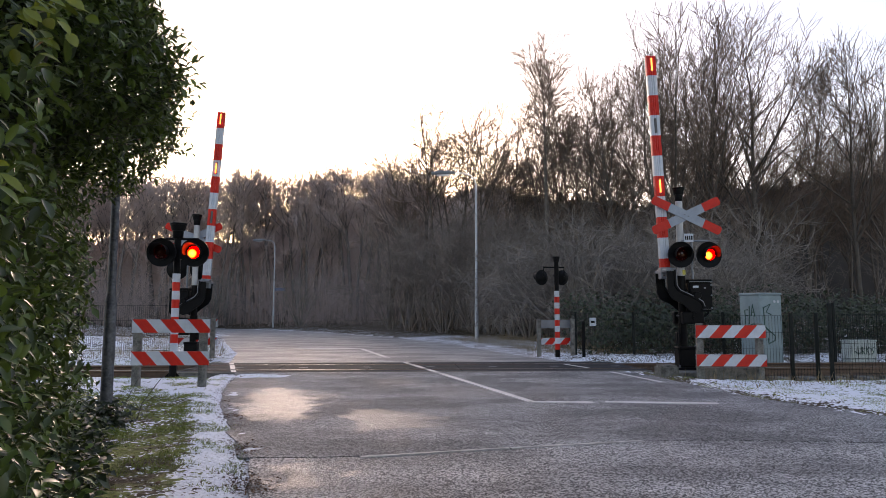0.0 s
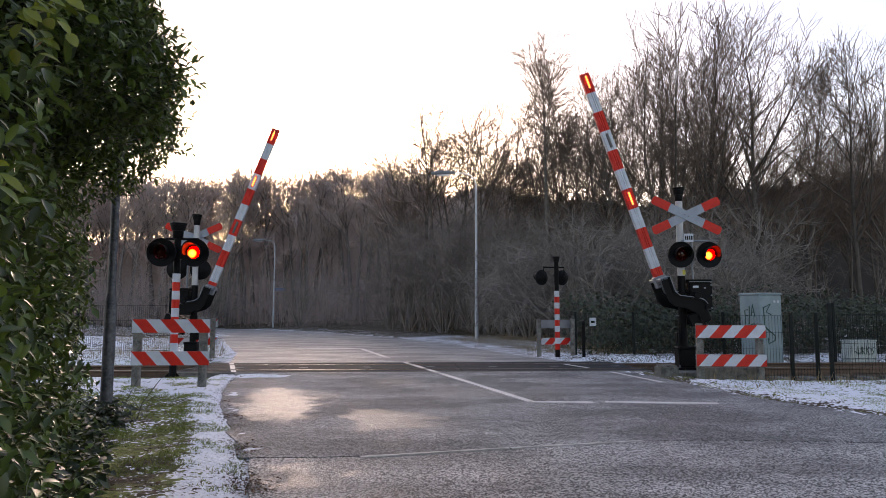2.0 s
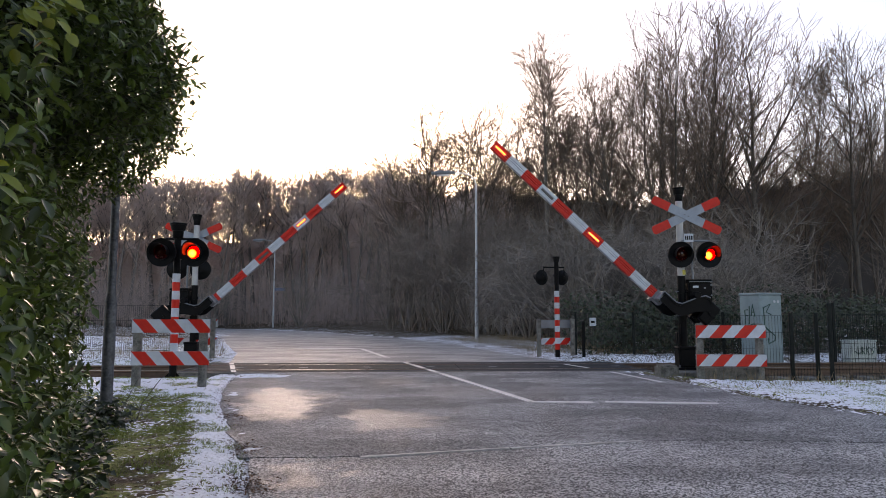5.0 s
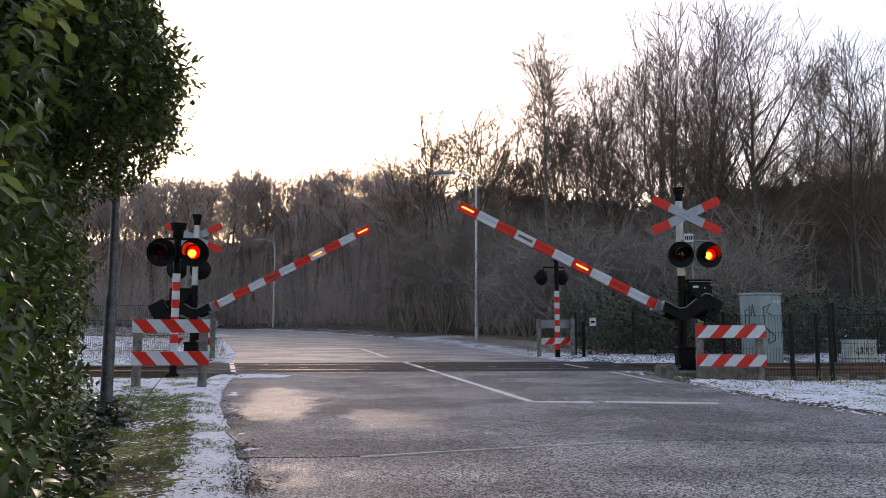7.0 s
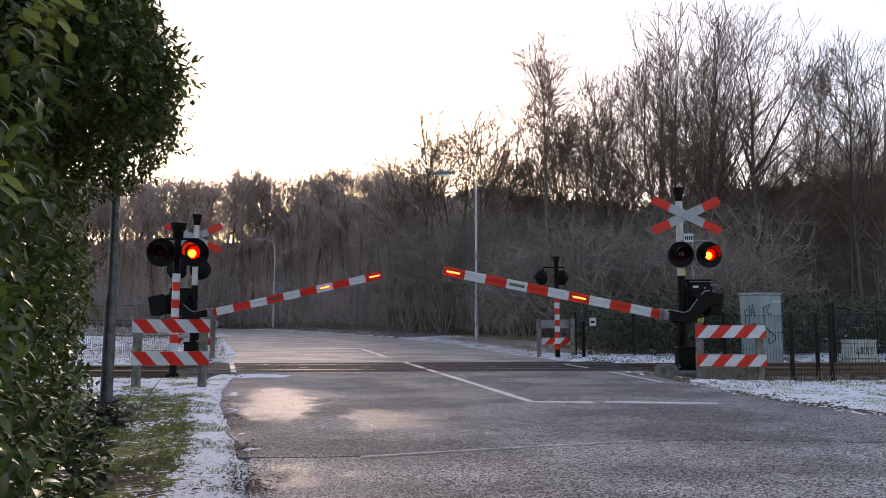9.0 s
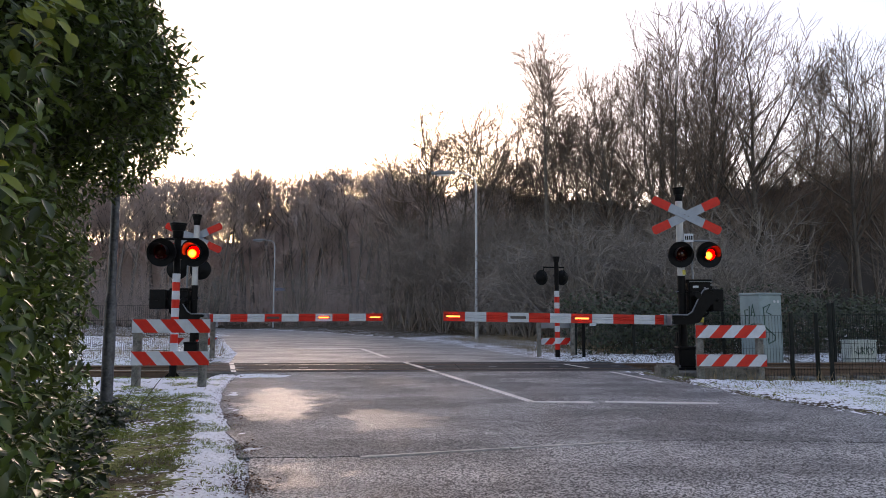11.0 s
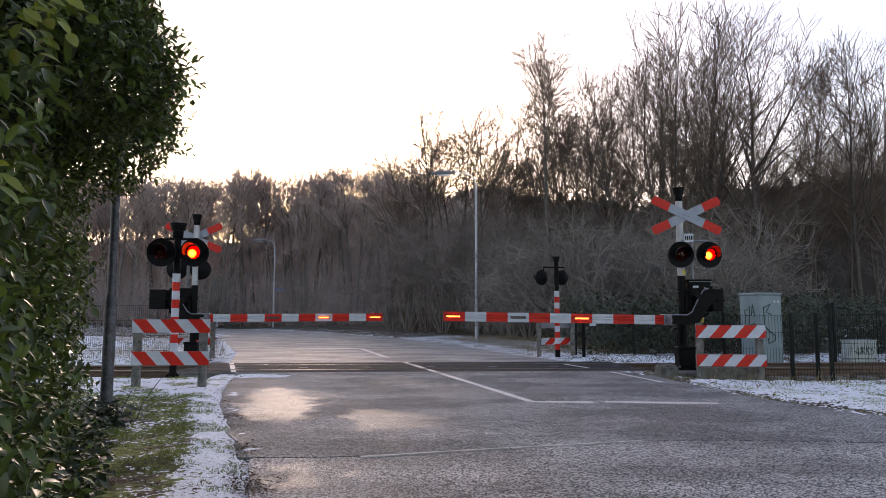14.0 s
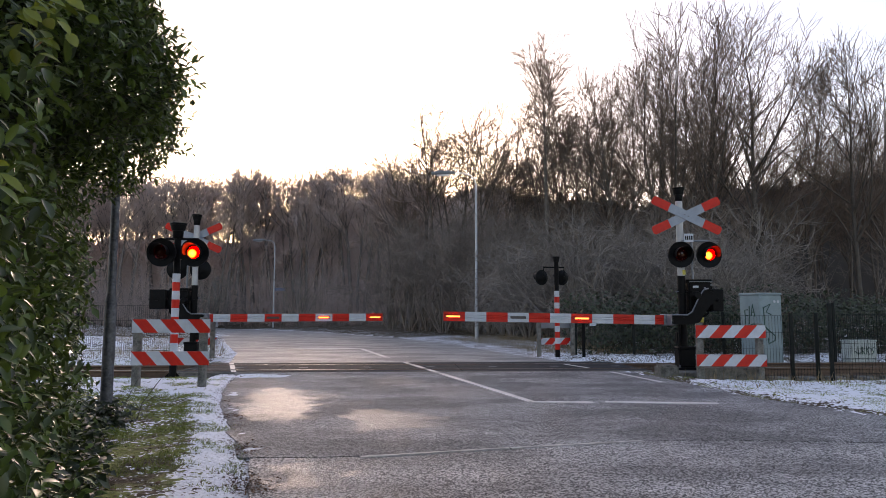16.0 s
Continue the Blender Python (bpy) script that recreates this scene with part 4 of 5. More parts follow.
def place(protos, x, y, rng, scale=None, height=None, turn=None, wide=1.0):
    """Sets a copy, or the first of its kind itself, on the ground."""
    p = protos[rng.randrange(len(protos))]
    s = scale or height / p["tall"]
    m = Matrix.Translation((x, y, ground_z(x, y) - 0.08)) @ Matrix.Rotation(rng.uniform(0, 6.28) if turn is None else radians(turn), 4, "Z") @ Matrix.Rotation(rng.uniform(0, 0.05), 4, "X") @ Matrix.Diagonal((s * wide, s * wide, s, 1))
    if not p.get("used"):
        p["used"] = 1
        p.matrix_basis = m
        return p
    made = copy_thing(p, Matrix.Identity(4))
    made.matrix_basis = m
    return made


def build_woods():
    rng = random.Random(5)
    wood = "trees of the wood"
    tall = [tree_thing("bare_tree", 11 + i, "tall leafless broadleaf tree with ascending limbs and fine twigs", "tree", wood, BARK, TWIG, height=15, counts=(30, 190, 760, 1700), first=0.20, angle=0.66, min_r=0.0118, rise=0.09, wobble=0.10, limb=0.74) for i in range(3)]
    clump = tree_thing("bare_tree", 24, "many-stemmed leafless tree fanning out from its foot", "tree", wood, BARK, TWIG, height=15, stems=6, counts=(56, 300, 1050, 2400), first=0.18, angle=0.55, fan=0.24, min_r=0.0118, rise=0.08, limb=0.5)
    birch = tree_thing("birch_tree", 33, "slender leafless birch with thin drooping twigs", "tree", "", BARK, TWIG, height=15, counts=(20, 110, 420, 1500), first=0.50, angle=0.55, min_r=0.0135, rise=0.12, droop=0.09, wobble=0.16, limb=0.26, taper=0.5, r0=0.18, twig=0.8, tip=0.75)
    pole = [tree_thing("bare_tree", 41 + i, "slim leafless tree crowded by its neighbours", "tree", wood, BARK, TWIG, height=11, counts=(20, 90, 360, 700), first=0.34, angle=0.66, min_r=0.0120, rise=0.10, limb=0.55, r0=0.09, twig=0.75) for i in range(3)]
    crowned = [tree_thing("bare_tree", 61 + i, "round-crowned leafless tree rising from the thicket", "tree", wood, BARK, TWIG, height=12, stems=3, fan=0.20, counts=(28, 115, 420, 850), first=0.34, angle=0.74, min_r=0.0155, rise=0.06, wobble=0.13, limb=0.5) for i in range(2)]
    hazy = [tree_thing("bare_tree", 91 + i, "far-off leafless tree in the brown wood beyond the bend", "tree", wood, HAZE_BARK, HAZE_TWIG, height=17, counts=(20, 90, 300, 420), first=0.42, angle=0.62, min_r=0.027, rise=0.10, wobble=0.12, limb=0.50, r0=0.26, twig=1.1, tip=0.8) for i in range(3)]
    bush = [tree_thing("shrub", 71 + i, "tangled leafless shrub with arching grey-brown twigs", "shrub", "shrubs at the wood's edge", SHRUB, SHRUB, height=3.8, stems=9, fan=0.75, counts=(38, 85, 190, 290), first=0.12, angle=0.85, min_r=0.0075, rise=-0.04, wobble=0.27, limb=0.6, r0=0.075, twig=0.5, tip=0.4) for i in range(3)]
    thorn = [tree_thing("shrub", 81 + i, "large dense leafless shrub with a haze of brown twigs", "shrub", "shrubs at the wood's edge", BRUSH, BRUSH, height=7.6, stems=8, fan=0.55, counts=(50, 180, 480, 950), first=0.08, angle=0.85, min_r=0.0105, rise=0.02, wobble=0.22, limb=0.5, r0=0.08, twig=0.8, tip=0.6) for i in range(2)]
    birch["used"] = 1
    birch.matrix_basis = pose(4.98, 33, 0.1, 0, 1.0, 150) @ Matrix.Diagonal((0.9, 0.9, 17.6 / birch["tall"], 1))
    # chief trees: bearing (x per metre of depth), depth, height
    place([clump], 0.340 * 31, 31, rng, height=16.4, turn=20, wide=0.95)
    for k, (b, d, h, w) in enumerate(((0.468, 31, 14.4, 1.15), (0.608, 30, 12.9, 0.9), (0.262, 33, 13.2, 0.95), (0.395, 33, 15.8, 0.9), (0.318, 36, 15.6, 0.9), (0.535, 35, 13.6, 0.9), (0.655, 33, 13.4, 0.9), (0.230, 36, 12.8, 0.95), (0.430, 38, 16.0, 0.9), (0.285, 39, 14.8, 0.9))):
        place(tall[k % 3: k % 3 + 1], b * d, d, rng, height=h * 1.07, wide=w)
    for b, d, h, w in ((0.006, 43, 14.0, 1.0), (0.030, 44, 13.8, 1.0), (0.115, 43, 12.6, 0.8), (0.175, 42, 14.0, 1.0), (0.205, 40, 14.0, 1.0)):
        place(crowned, b * d, d, rng, height=h * 1.14, wide=w)
    for b, d, h in ((-0.028, 46, 13.6), (-0.045, 48, 13.4), (-0.06, 50, 13.0), (-0.08, 53, 13.2)):
        place(hazy, b * d, d, rng, height=h, wide=1.3)
    for b, d, h in ((0.054, 42, 14.6), (0.082, 44, 12.6), (-0.038, 46, 11.0), (-0.07, 50, 11.6), (0.155, 39, 12.6), (0.125, 45, 13.0)):
        place(pole, b * d, d, rng, height=h)
    for i in range(24):
        d = rng.uniform(34, 46)
        b = 0.10 + 0.6 * (i + rng.random()) / 24
        place(pole, b * d, d, rng, height=(0.20 + 0.07 * min(1, (b - 0.1) / 0.2)) * d * rng.uniform(0.75, 1.05))
    for i in range(9):
        d = rng.uniform(36, 45)
        place(pole, (0.49 + 0.2 * (i + rng.random()) / 9) * d, d, rng, height=d * rng.uniform(0.19, 0.25), wide=1.2)
    # the wood beyond the bend
    for i in range(78):
        d = rng.uniform(70, 96)
        b = -0.62 + 0.585 * (i + rng.random()) / 78
        place(hazy, b * d, d, rng, height=1.0 + d * rng.uniform(0.212, 0.238), wide=rng.uniform(0.85, 1.15))
    # shrub belt along the road's right side and in the wood
    for i in range(46):
        d = rng.uniform(23.0, 36)
        lo = lerp_rows(RIGHT_EDGE, d) + 4.0
        x = lo + rng.random() ** 1.2 * (0.45 * d - lo)
        place(bush, x, d, rng, rng.uniform(0.8, 1.5))
    # large arching shrubs in front of the wood
    for b, d, h in ((-0.075, 47, 8.0), (-0.05, 44, 8.4), (-0.02, 42, 8.2), (0.0, 39, 7.8), (0.02, 44, 9.4), (0.045, 38, 7.6), (0.07, 41, 8.4), (0.10, 36, 7.4), (0.13, 40, 8.4), (0.17, 37, 8.0), (0.22, 36, 7.6), (0.27, 37, 7.4), (0.33, 35, 7.0), (0.40, 34, 6.4), (0.09, 44, 8.2), (0.15, 44, 8.2), (0.20, 42, 8.0)):
        place(thorn, max(b * d, lerp_rows(RIGHT_EDGE, d) + 3.2), d, rng, height=h)
    for i in range(8):
        d = rng.uniform(60, 70)
        place(bush, rng.uniform(-0.66, -0.18) * d, d, rng, rng.uniform(1.2, 2.2))


def cones(P, D, L, R):
    """Three-sided spikes at P along D, as vertices and faces."""
    D = D / np.linalg.norm(D, axis=1, keepdims=True)
    ref = np.where(np.abs(D[:, 2:3]) < 0.9, np.array([[0, 0, 1.0]]), np.array([[1.0, 0, 0]]))
    U = np.cross(D, ref)
    U /= np.linalg.norm(U, axis=1, keepdims=True)
    W = np.cross(D, U)
    V = np.empty((len(P), 4, 3))
    for k in range(3):
        V[:, k] = P + R[:, None] * (math.cos(2.0944 * k) * U + math.sin(2.0944 * k) * W)
    V[:, 3] = P + D * L[:, None]
    i = np.arange(len(P))[:, None] * 4
    F = np.concatenate([i + np.array([[0, 1, 3]]), i + np.array([[1, 2, 3]]), i + np.array([[2, 0, 3]])])
    return V.reshape(-1, 3), F


def thicket(name, seed, n, place_fn, height_fn, label, material, side=22, fine=0, r=0.012, slant=0.07):
    """A dense stand of bare stems with side branches and twigs, as one mass."""
    rng = np.random.default_rng(seed)
    base = np.array([place_fn(rng) for _ in range(n)])
    h = np.array([height_fn(rng, x, y) for x, y, z in base])
    lean = rng.normal(0, slant, (n, 3))
    lean[:, 2] = 1
    lean /= np.linalg.norm(lean, axis=1, keepdims=True)
    P, D, L, R = [base], [lean], [h], [h * 0.0028 + 0.006]
    f = 1 - 0.88 * rng.random((n, side)) ** 1.35
    q = base[:, None] + lean[:, None] * (h[:, None] * f)[..., None]
    az = rng.uniform(0, 2 * np.pi, (n, side))
    up = rng.uniform(0.15, 1.5, (n, side))
    d = np.stack([np.cos(az), np.sin(az), up], -1)
    ln = h[:, None] * rng.uniform(0.12, 0.36, (n, side)) * (1.0 - 0.4 * f)
    P.append(q.reshape(-1, 3)), D.append(d.reshape(-1, 3)), L.append(ln.ravel()), R.append(np.full(n * side, r * 1.4))
    if fine:
        g = rng.uniform(0.2, 1.0, (n * side, fine))
        dn = D[1] / np.linalg.norm(D[1], axis=1, keepdims=True)
        q2 = P[1][:, None] + dn[:, None] * (L[1][:, None] * g)[..., None]
        d2 = dn[:, None] + rng.normal(0, 0.75, (n * side, fine, 3))
        P.append(q2.reshape(-1, 3)), D.append(d2.reshape(-1, 3)), L.append((L[1][:, None] * rng.uniform(0.25, 0.6, (n * side, fine))).ravel()), R.append(np.full(n * side * fine, r * 0.7))
    V, F = cones(np.concatenate(P), np.concatenate(D), np.concatenate(L), np.concatenate(R))
    return tagged(raw(name, V.tolist(), F.tolist(), material), label, "wood", kind="stuff")


def build_thickets():
    def left_far(rng):
        # the stand is more open at its western end
        while True:
            d, s = rng.uniform(70, 98), rng.uniform(-0.72, 0.0)
            if s > -0.37 or rng.random() < 0.7:
                return (s * d, d, 0.0)

    def left_height(rng, x, y):
        return (1.0 + y * 0.205) * rng.uniform(0.5, 1.0) * (1.0 if x > -0.24 * y else 0.72)
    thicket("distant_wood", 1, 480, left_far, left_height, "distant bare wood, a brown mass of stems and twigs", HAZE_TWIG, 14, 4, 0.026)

    def right_far(rng):
        d = rng.uniform(46, 74)
        return (rng.uniform(-0.04, 0.50) * d, d, 0.4)

    def right_height(rng, x, y):
        return rng.uniform(5, 11) * (0.8 + 0.35 * min(1, max(0, x / y) / 0.45))
    thicket("bare_wood", 2, 640, right_far, right_height, "bare winter wood, a dense grey-brown mass of stems", MIST_TWIG, 18, 3, 0.013)

    def right_near(rng):
        d = rng.uniform(26, 46)
        lo = lerp_rows(RIGHT_EDGE, d) + 4.5
        x = lo + rng.random() * (0.75 * d - lo)
        # fewer stems at the eastern end, so the bank painted dark shows
        if x > 0.45 * d and rng.random() < 0.88:
            x = lo + rng.random() * (0.45 * d - lo)
        return (x, d, ground_z(x, d) - 0.1)
    thicket("undergrowth", 3, 420, right_near, lambda rng, x, y: rng.uniform(2.0, 6.0), "dense leafless undergrowth of thin grey stems", BRUSH, 16, 4, 0.007, 0.3)

    def left_near(rng):
        while True:
            d = rng.uniform(56, 74)
            x = rng.uniform(-0.7, 0.0) * d
            if not on_road(x, d, 3.0):
                return (x, d, 0.0)
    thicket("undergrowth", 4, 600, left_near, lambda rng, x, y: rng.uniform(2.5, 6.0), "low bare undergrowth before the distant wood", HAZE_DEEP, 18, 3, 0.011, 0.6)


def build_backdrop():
    """Dense wood far behind, as two ragged banks: the brown one beyond the bend, its colour paled for haze, and the
    grey one east of the road, its colour darkened for shade.
    """
    for a0, a1, base, rough, material, label in ((-62, 6.0, 19.6, 1.0, HAZE_DEEP, "dense brown winter wood in the distance, haze in its colour"), (6.0, 62, 18.2, 2.2, WOOD_SHADE, "dense winter wood in the distance, deep shade in its colour")):
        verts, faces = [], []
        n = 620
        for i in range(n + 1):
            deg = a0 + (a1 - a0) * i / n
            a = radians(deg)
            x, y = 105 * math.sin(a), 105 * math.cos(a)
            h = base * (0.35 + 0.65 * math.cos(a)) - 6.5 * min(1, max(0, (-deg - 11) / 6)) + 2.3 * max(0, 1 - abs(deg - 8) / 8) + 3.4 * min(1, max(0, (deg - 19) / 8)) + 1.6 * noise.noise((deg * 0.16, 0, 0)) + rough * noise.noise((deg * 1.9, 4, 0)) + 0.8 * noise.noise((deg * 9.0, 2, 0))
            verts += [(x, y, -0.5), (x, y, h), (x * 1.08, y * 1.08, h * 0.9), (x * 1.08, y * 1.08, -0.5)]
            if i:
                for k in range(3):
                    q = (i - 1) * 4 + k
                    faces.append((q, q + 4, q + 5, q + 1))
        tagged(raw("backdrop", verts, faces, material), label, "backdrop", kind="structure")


def leaf_mesh(V, F, p, d, n, length, width, stations=((0.0, 0.06), (0.35, 0.95), (0.72, 0.85), (1.0, 0.03))):
    """One folded, curved laurel leaf."""
    s = d.cross(n).normalized()
    base = len(V)
    for k, w in stations:
        c = p + d * (length * k) - n * (length * 0.22 * k * k)
        V.append(c + s * (width * w / 2) + n * (width * 0.18 * w))
        V.append(c)
        V.append(c - s * (width * w / 2) + n * (width * 0.18 * w))
    for k in range(len(stations) - 1):
        a = base + 3 * k
        F.append((a, a + 1, a + 4, a + 3))
        F.append((a + 1, a + 2, a + 5, a + 4))


BULGE = [(1.9, 0.0), (2.13, 0.20), (2.35, 0.57), (2.6, 0.79), (2.75, 0.71), (2.95, 0.51), (3.3, 0.43), (4.6, 0.40)]


def hedge_face(y, z):
    """The hedge's face: upright below, with a bushy crown that leans over the verge."""
    x = -0.40 - 0.47 * y
    x += lerp_rows(BULGE, z) * max(0.0, min(1.0, (y - 2.2) / 2.4))
    x += max(0.0, 0.5 - z) * 0.25
    return x + 0.18 * noise.noise((y * 1.3, z * 1.3, 7)) + 0.10 * noise.noise((y * 3.5, z * 3.5, 2))


def build_hedge():
    rng = random.Random(9)
    root = empty("laurel_hedge", pose(0, 0, 0), "tall evergreen laurel hedge with glossy dark leaves", "hedge")
    V, F, twigs = [], [], bmesh.new()
    crown_leaf = ((0.0, 0.06), (0.3, 0.85), (0.65, 0.9), (1.0, 0.03))
    light_leaf, near_leaf = ((0.0, 0.08), (0.5, 1.0), (1.0, 0.04)), ((0.0, 0.06), (0.2, 0.7), (0.45, 1.0), (0.7, 0.88), (0.88, 0.5), (1.0, 0.03))
    for i in range(7000):
        y, z = rng.uniform(1.75, 6.35), rng.uniform(0.02, 4.6)
        depth = rng.random() ** 1.8 * 1.3
        sprig = 0.16 * rng.random() if rng.random() < 0.12 else 0.0
        p = Vector((hedge_face(y, z) - depth + sprig, y, z))
        out = Vector((1, -0.45, 0.25)).normalized()
        shoot = (out + Vector((rng.gauss(0, 0.5), rng.gauss(0, 0.5), rng.gauss(0.15, 0.5)))).normalized()
        big = (0.95 if y < 3 else 1.0 + 0.5 * min(1.0, depth)) * (0.78 if z > 1.75 else 1.0)
        for k in range(4):
            side = shoot.orthogonal().normalized()
            side.rotate(Matrix.Rotation(k * 2.4 + rng.random(), 3, shoot))
            d = (shoot * rng.uniform(0.3, 0.9) + side).normalized()
            d.z -= 0.25
            d.normalize()
            n = (shoot * 0.35 + Vector((rng.gauss(0, 0.3), rng.gauss(0, 0.3), 0.9))).normalized()
            n = (n - d * n.dot(d)).normalized()
            leaf_mesh(V, F, p + shoot * (0.03 * k), d, n, big * rng.uniform(0.055, 0.092), big * rng.uniform(0.026, 0.040), near_leaf if y < 2.7 else crown_leaf if z > 2.2 and depth < 0.35 else light_leaf)
    for i in range(2600):
        # the bushy crown that leans over the verge
        y, z = rng.uniform(3.4, 6.4), rng.uniform(2.15, 4.5)
        p = Vector((hedge_face(y, z) - rng.random() ** 1.3 * 0.7, y, z))
        shoot = Vector((rng.gauss(0.6, 0.6), rng.gauss(-0.3, 0.6), rng.gauss(0.2, 0.5))).normalized()
        for k in range(4):
            side = shoot.orthogonal().normalized()
            side.rotate(Matrix.Rotation(k * 2.4 + rng.random(), 3, shoot))
            d = (shoot * 0.6 + side).normalized()
            n = (shoot * 0.4 + Vector((rng.gauss(0, 0.3), rng.gauss(0, 0.3), 0.8))).normalized()
            n = (n - d * n.dot(d)).normalized()
            leaf_mesh(V, F, p + shoot * (0.025 * k), d, n, rng.uniform(0.060, 0.10), rng.uniform(0.026, 0.040), crown_leaf)
    for i in range(150):
        # long shoots that stand out of the crown, with leaves in two rows
        y, z = rng.uniform(3.6, 6.3), rng.choice((rng.uniform(2.12, 2.8), rng.uniform(2.12, 3.9)))
        if i < 5:
            y, z = 5.5 + 0.12 * i, 2.02 + 0.03 * i
        p = Vector((hedge_face(y, z) - 0.12 + (0.25 if i < 5 else 0.0), y, z))
        way = Vector((rng.gauss(0.9, 0.25), rng.gauss(-0.1, 0.3), rng.gauss(0.30, 0.3))).normalized()
        length = rng.uniform(0.14, 0.34)
        tip = p + way * length + Vector((0, 0, 0.15 * length))
        spray = [p, p.lerp(tip, 0.5) - Vector((0, 0, 0.02)), tip]
        twigs = tube(spray, [0.004, 0.003, 0.0015], 4, twigs)
        for k in range(int(length / 0.026)):
            f = 0.25 + 0.75 * k * 0.026 / length
            side = way.orthogonal().normalized()
            side.rotate(Matrix.Rotation(k * math.pi + rng.gauss(0.6, 0.5), 3, way))
            d = (way * rng.uniform(0.6, 1.0) + side * 0.75).normalized()
            n = Vector((rng.gauss(0, 0.35), rng.gauss(-0.2, 0.35), 1))
            n = (n - d * n.dot(d)).normalized()
            leaf_mesh(V, F, p.lerp(tip, f), d, n, rng.uniform(0.05, 0.085), rng.uniform(0.022, 0.034), crown_leaf)
    tagged(part("shoot_spray", twigs, BARK, root, "thin brown laurel shoots"), kind="stuff")
    for i in range(3800):
        # shaded inner leaves
        y, z = rng.uniform(1.2, 6.2), rng.uniform(0.05, 4.6)
        p = Vector((hedge_face(y, z) - rng.uniform(0.45, 1.7), y, z))
        d = Vector((rng.gauss(0.3, 0.6), rng.gauss(0, 0.8), rng.gauss(0, 0.5))).normalized()
        n = Vector((0.8, -0.5, rng.gauss(0.2, 0.4)))
        n = (n - d * n.dot(d)).normalized()
        k = 0.6 if y < 3 else 1.0
        leaf_mesh(V, F, p, d, n, k * rng.uniform(0.12, 0.19), k * rng.uniform(0.06, 0.09), light_leaf if y > 3 else near_leaf)
    for i in range(420):
        # creeping leaves at the hedge's foot and round the pole
        y = rng.uniform(3.2, 7.1)
        x = hedge_face(y, 0.0) + rng.uniform(-0.28, 0.20)
        p = Vector((x, y, 0.02 + rng.random() ** 2 * 0.22))
        for k in range(3):
            a = rng.uniform(0, 6.28)
            d = Vector((math.cos(a), math.sin(a), rng.gauss(0.1, 0.3))).normalized()
            n = Vector((rng.gauss(0.1, 0.35), rng.gauss(-0.2, 0.35), 1))
            n = (n - d * n.dot(d)).normalized()
            leaf_mesh(V, F, p, d, n, rng.uniform(0.05, 0.08), rng.uniform(0.03, 0.05), crown_leaf)
    # two young sprigs close by, paler than the rest
    YV, YF = [], []
    for c, count in ((Vector((-1.05, 1.75, 1.86)), 16), (Vector((-1.12, 1.7, 1.42)), 7), (Vector((-1.16, 1.9, 1.93)), 10), (Vector((-1.13, 1.75, 1.76)), 8)):
        for k in range(count):
            p = c + Vector((rng.gauss(0, 0.05), rng.gauss(0, 0.05), rng.gauss(0, 0.035)))
            d = Vector((rng.gauss(0.5, 0.5), rng.gauss(-0.1, 0.4), rng.gauss(-0.1, 0.35))).normalized()
            n = Vector((rng.gauss(0, 0.4), rng.gauss(-0.6, 0.3), 0.8))
            n = (n - d * n.dot(d)).normalized()
            leaf_mesh(YV, YF, p, d, n, rng.uniform(0.045, 0.07), rng.uniform(0.024, 0.034), near_leaf)
    tagged(raw("young_leaves", YV, YF, YOUNG, root, smooth=True), "yellow-green young laurel leaves", kind="stuff")
    lv = raw("leaves", V, F, LAUREL, root, smooth=True)
    tagged(lv, "glossy dark green laurel leaves", kind="stuff")
    # added body inside the hedge: blocks light, and its dark colour stands for shade
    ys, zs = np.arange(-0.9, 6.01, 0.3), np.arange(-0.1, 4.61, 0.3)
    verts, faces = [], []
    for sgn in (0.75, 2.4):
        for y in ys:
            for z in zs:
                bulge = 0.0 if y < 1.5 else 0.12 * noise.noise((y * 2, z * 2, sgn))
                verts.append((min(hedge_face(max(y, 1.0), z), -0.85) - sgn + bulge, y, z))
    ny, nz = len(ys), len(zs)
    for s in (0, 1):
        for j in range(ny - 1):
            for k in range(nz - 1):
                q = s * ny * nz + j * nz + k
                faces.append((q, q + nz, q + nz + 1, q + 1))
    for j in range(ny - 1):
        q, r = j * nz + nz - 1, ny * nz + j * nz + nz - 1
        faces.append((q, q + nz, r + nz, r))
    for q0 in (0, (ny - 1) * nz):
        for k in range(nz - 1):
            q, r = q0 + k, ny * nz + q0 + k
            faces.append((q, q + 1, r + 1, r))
    tagged(raw("core", verts, faces, HEDGE_INNER, root, smooth=True), "added dark body inside the hedge that keeps light out")
    for i in range(46):
        y = rng.uniform(2.8, 6.0)
        x = hedge_face(y, 0.6) - rng.uniform(0.5, 1.0)
        pts = [Vector((x, y, -0.1))]
        for k in range(5):
            pts.append(pts[-1] + Vector((rng.gauss(0.03, 0.12), rng.gauss(0, 0.12), 0.8)))
        part("stem", tube(pts, [0.03, 0.026, 0.022, 0.016, 0.01, 0.005], 6), BARK, root, smooth=True)


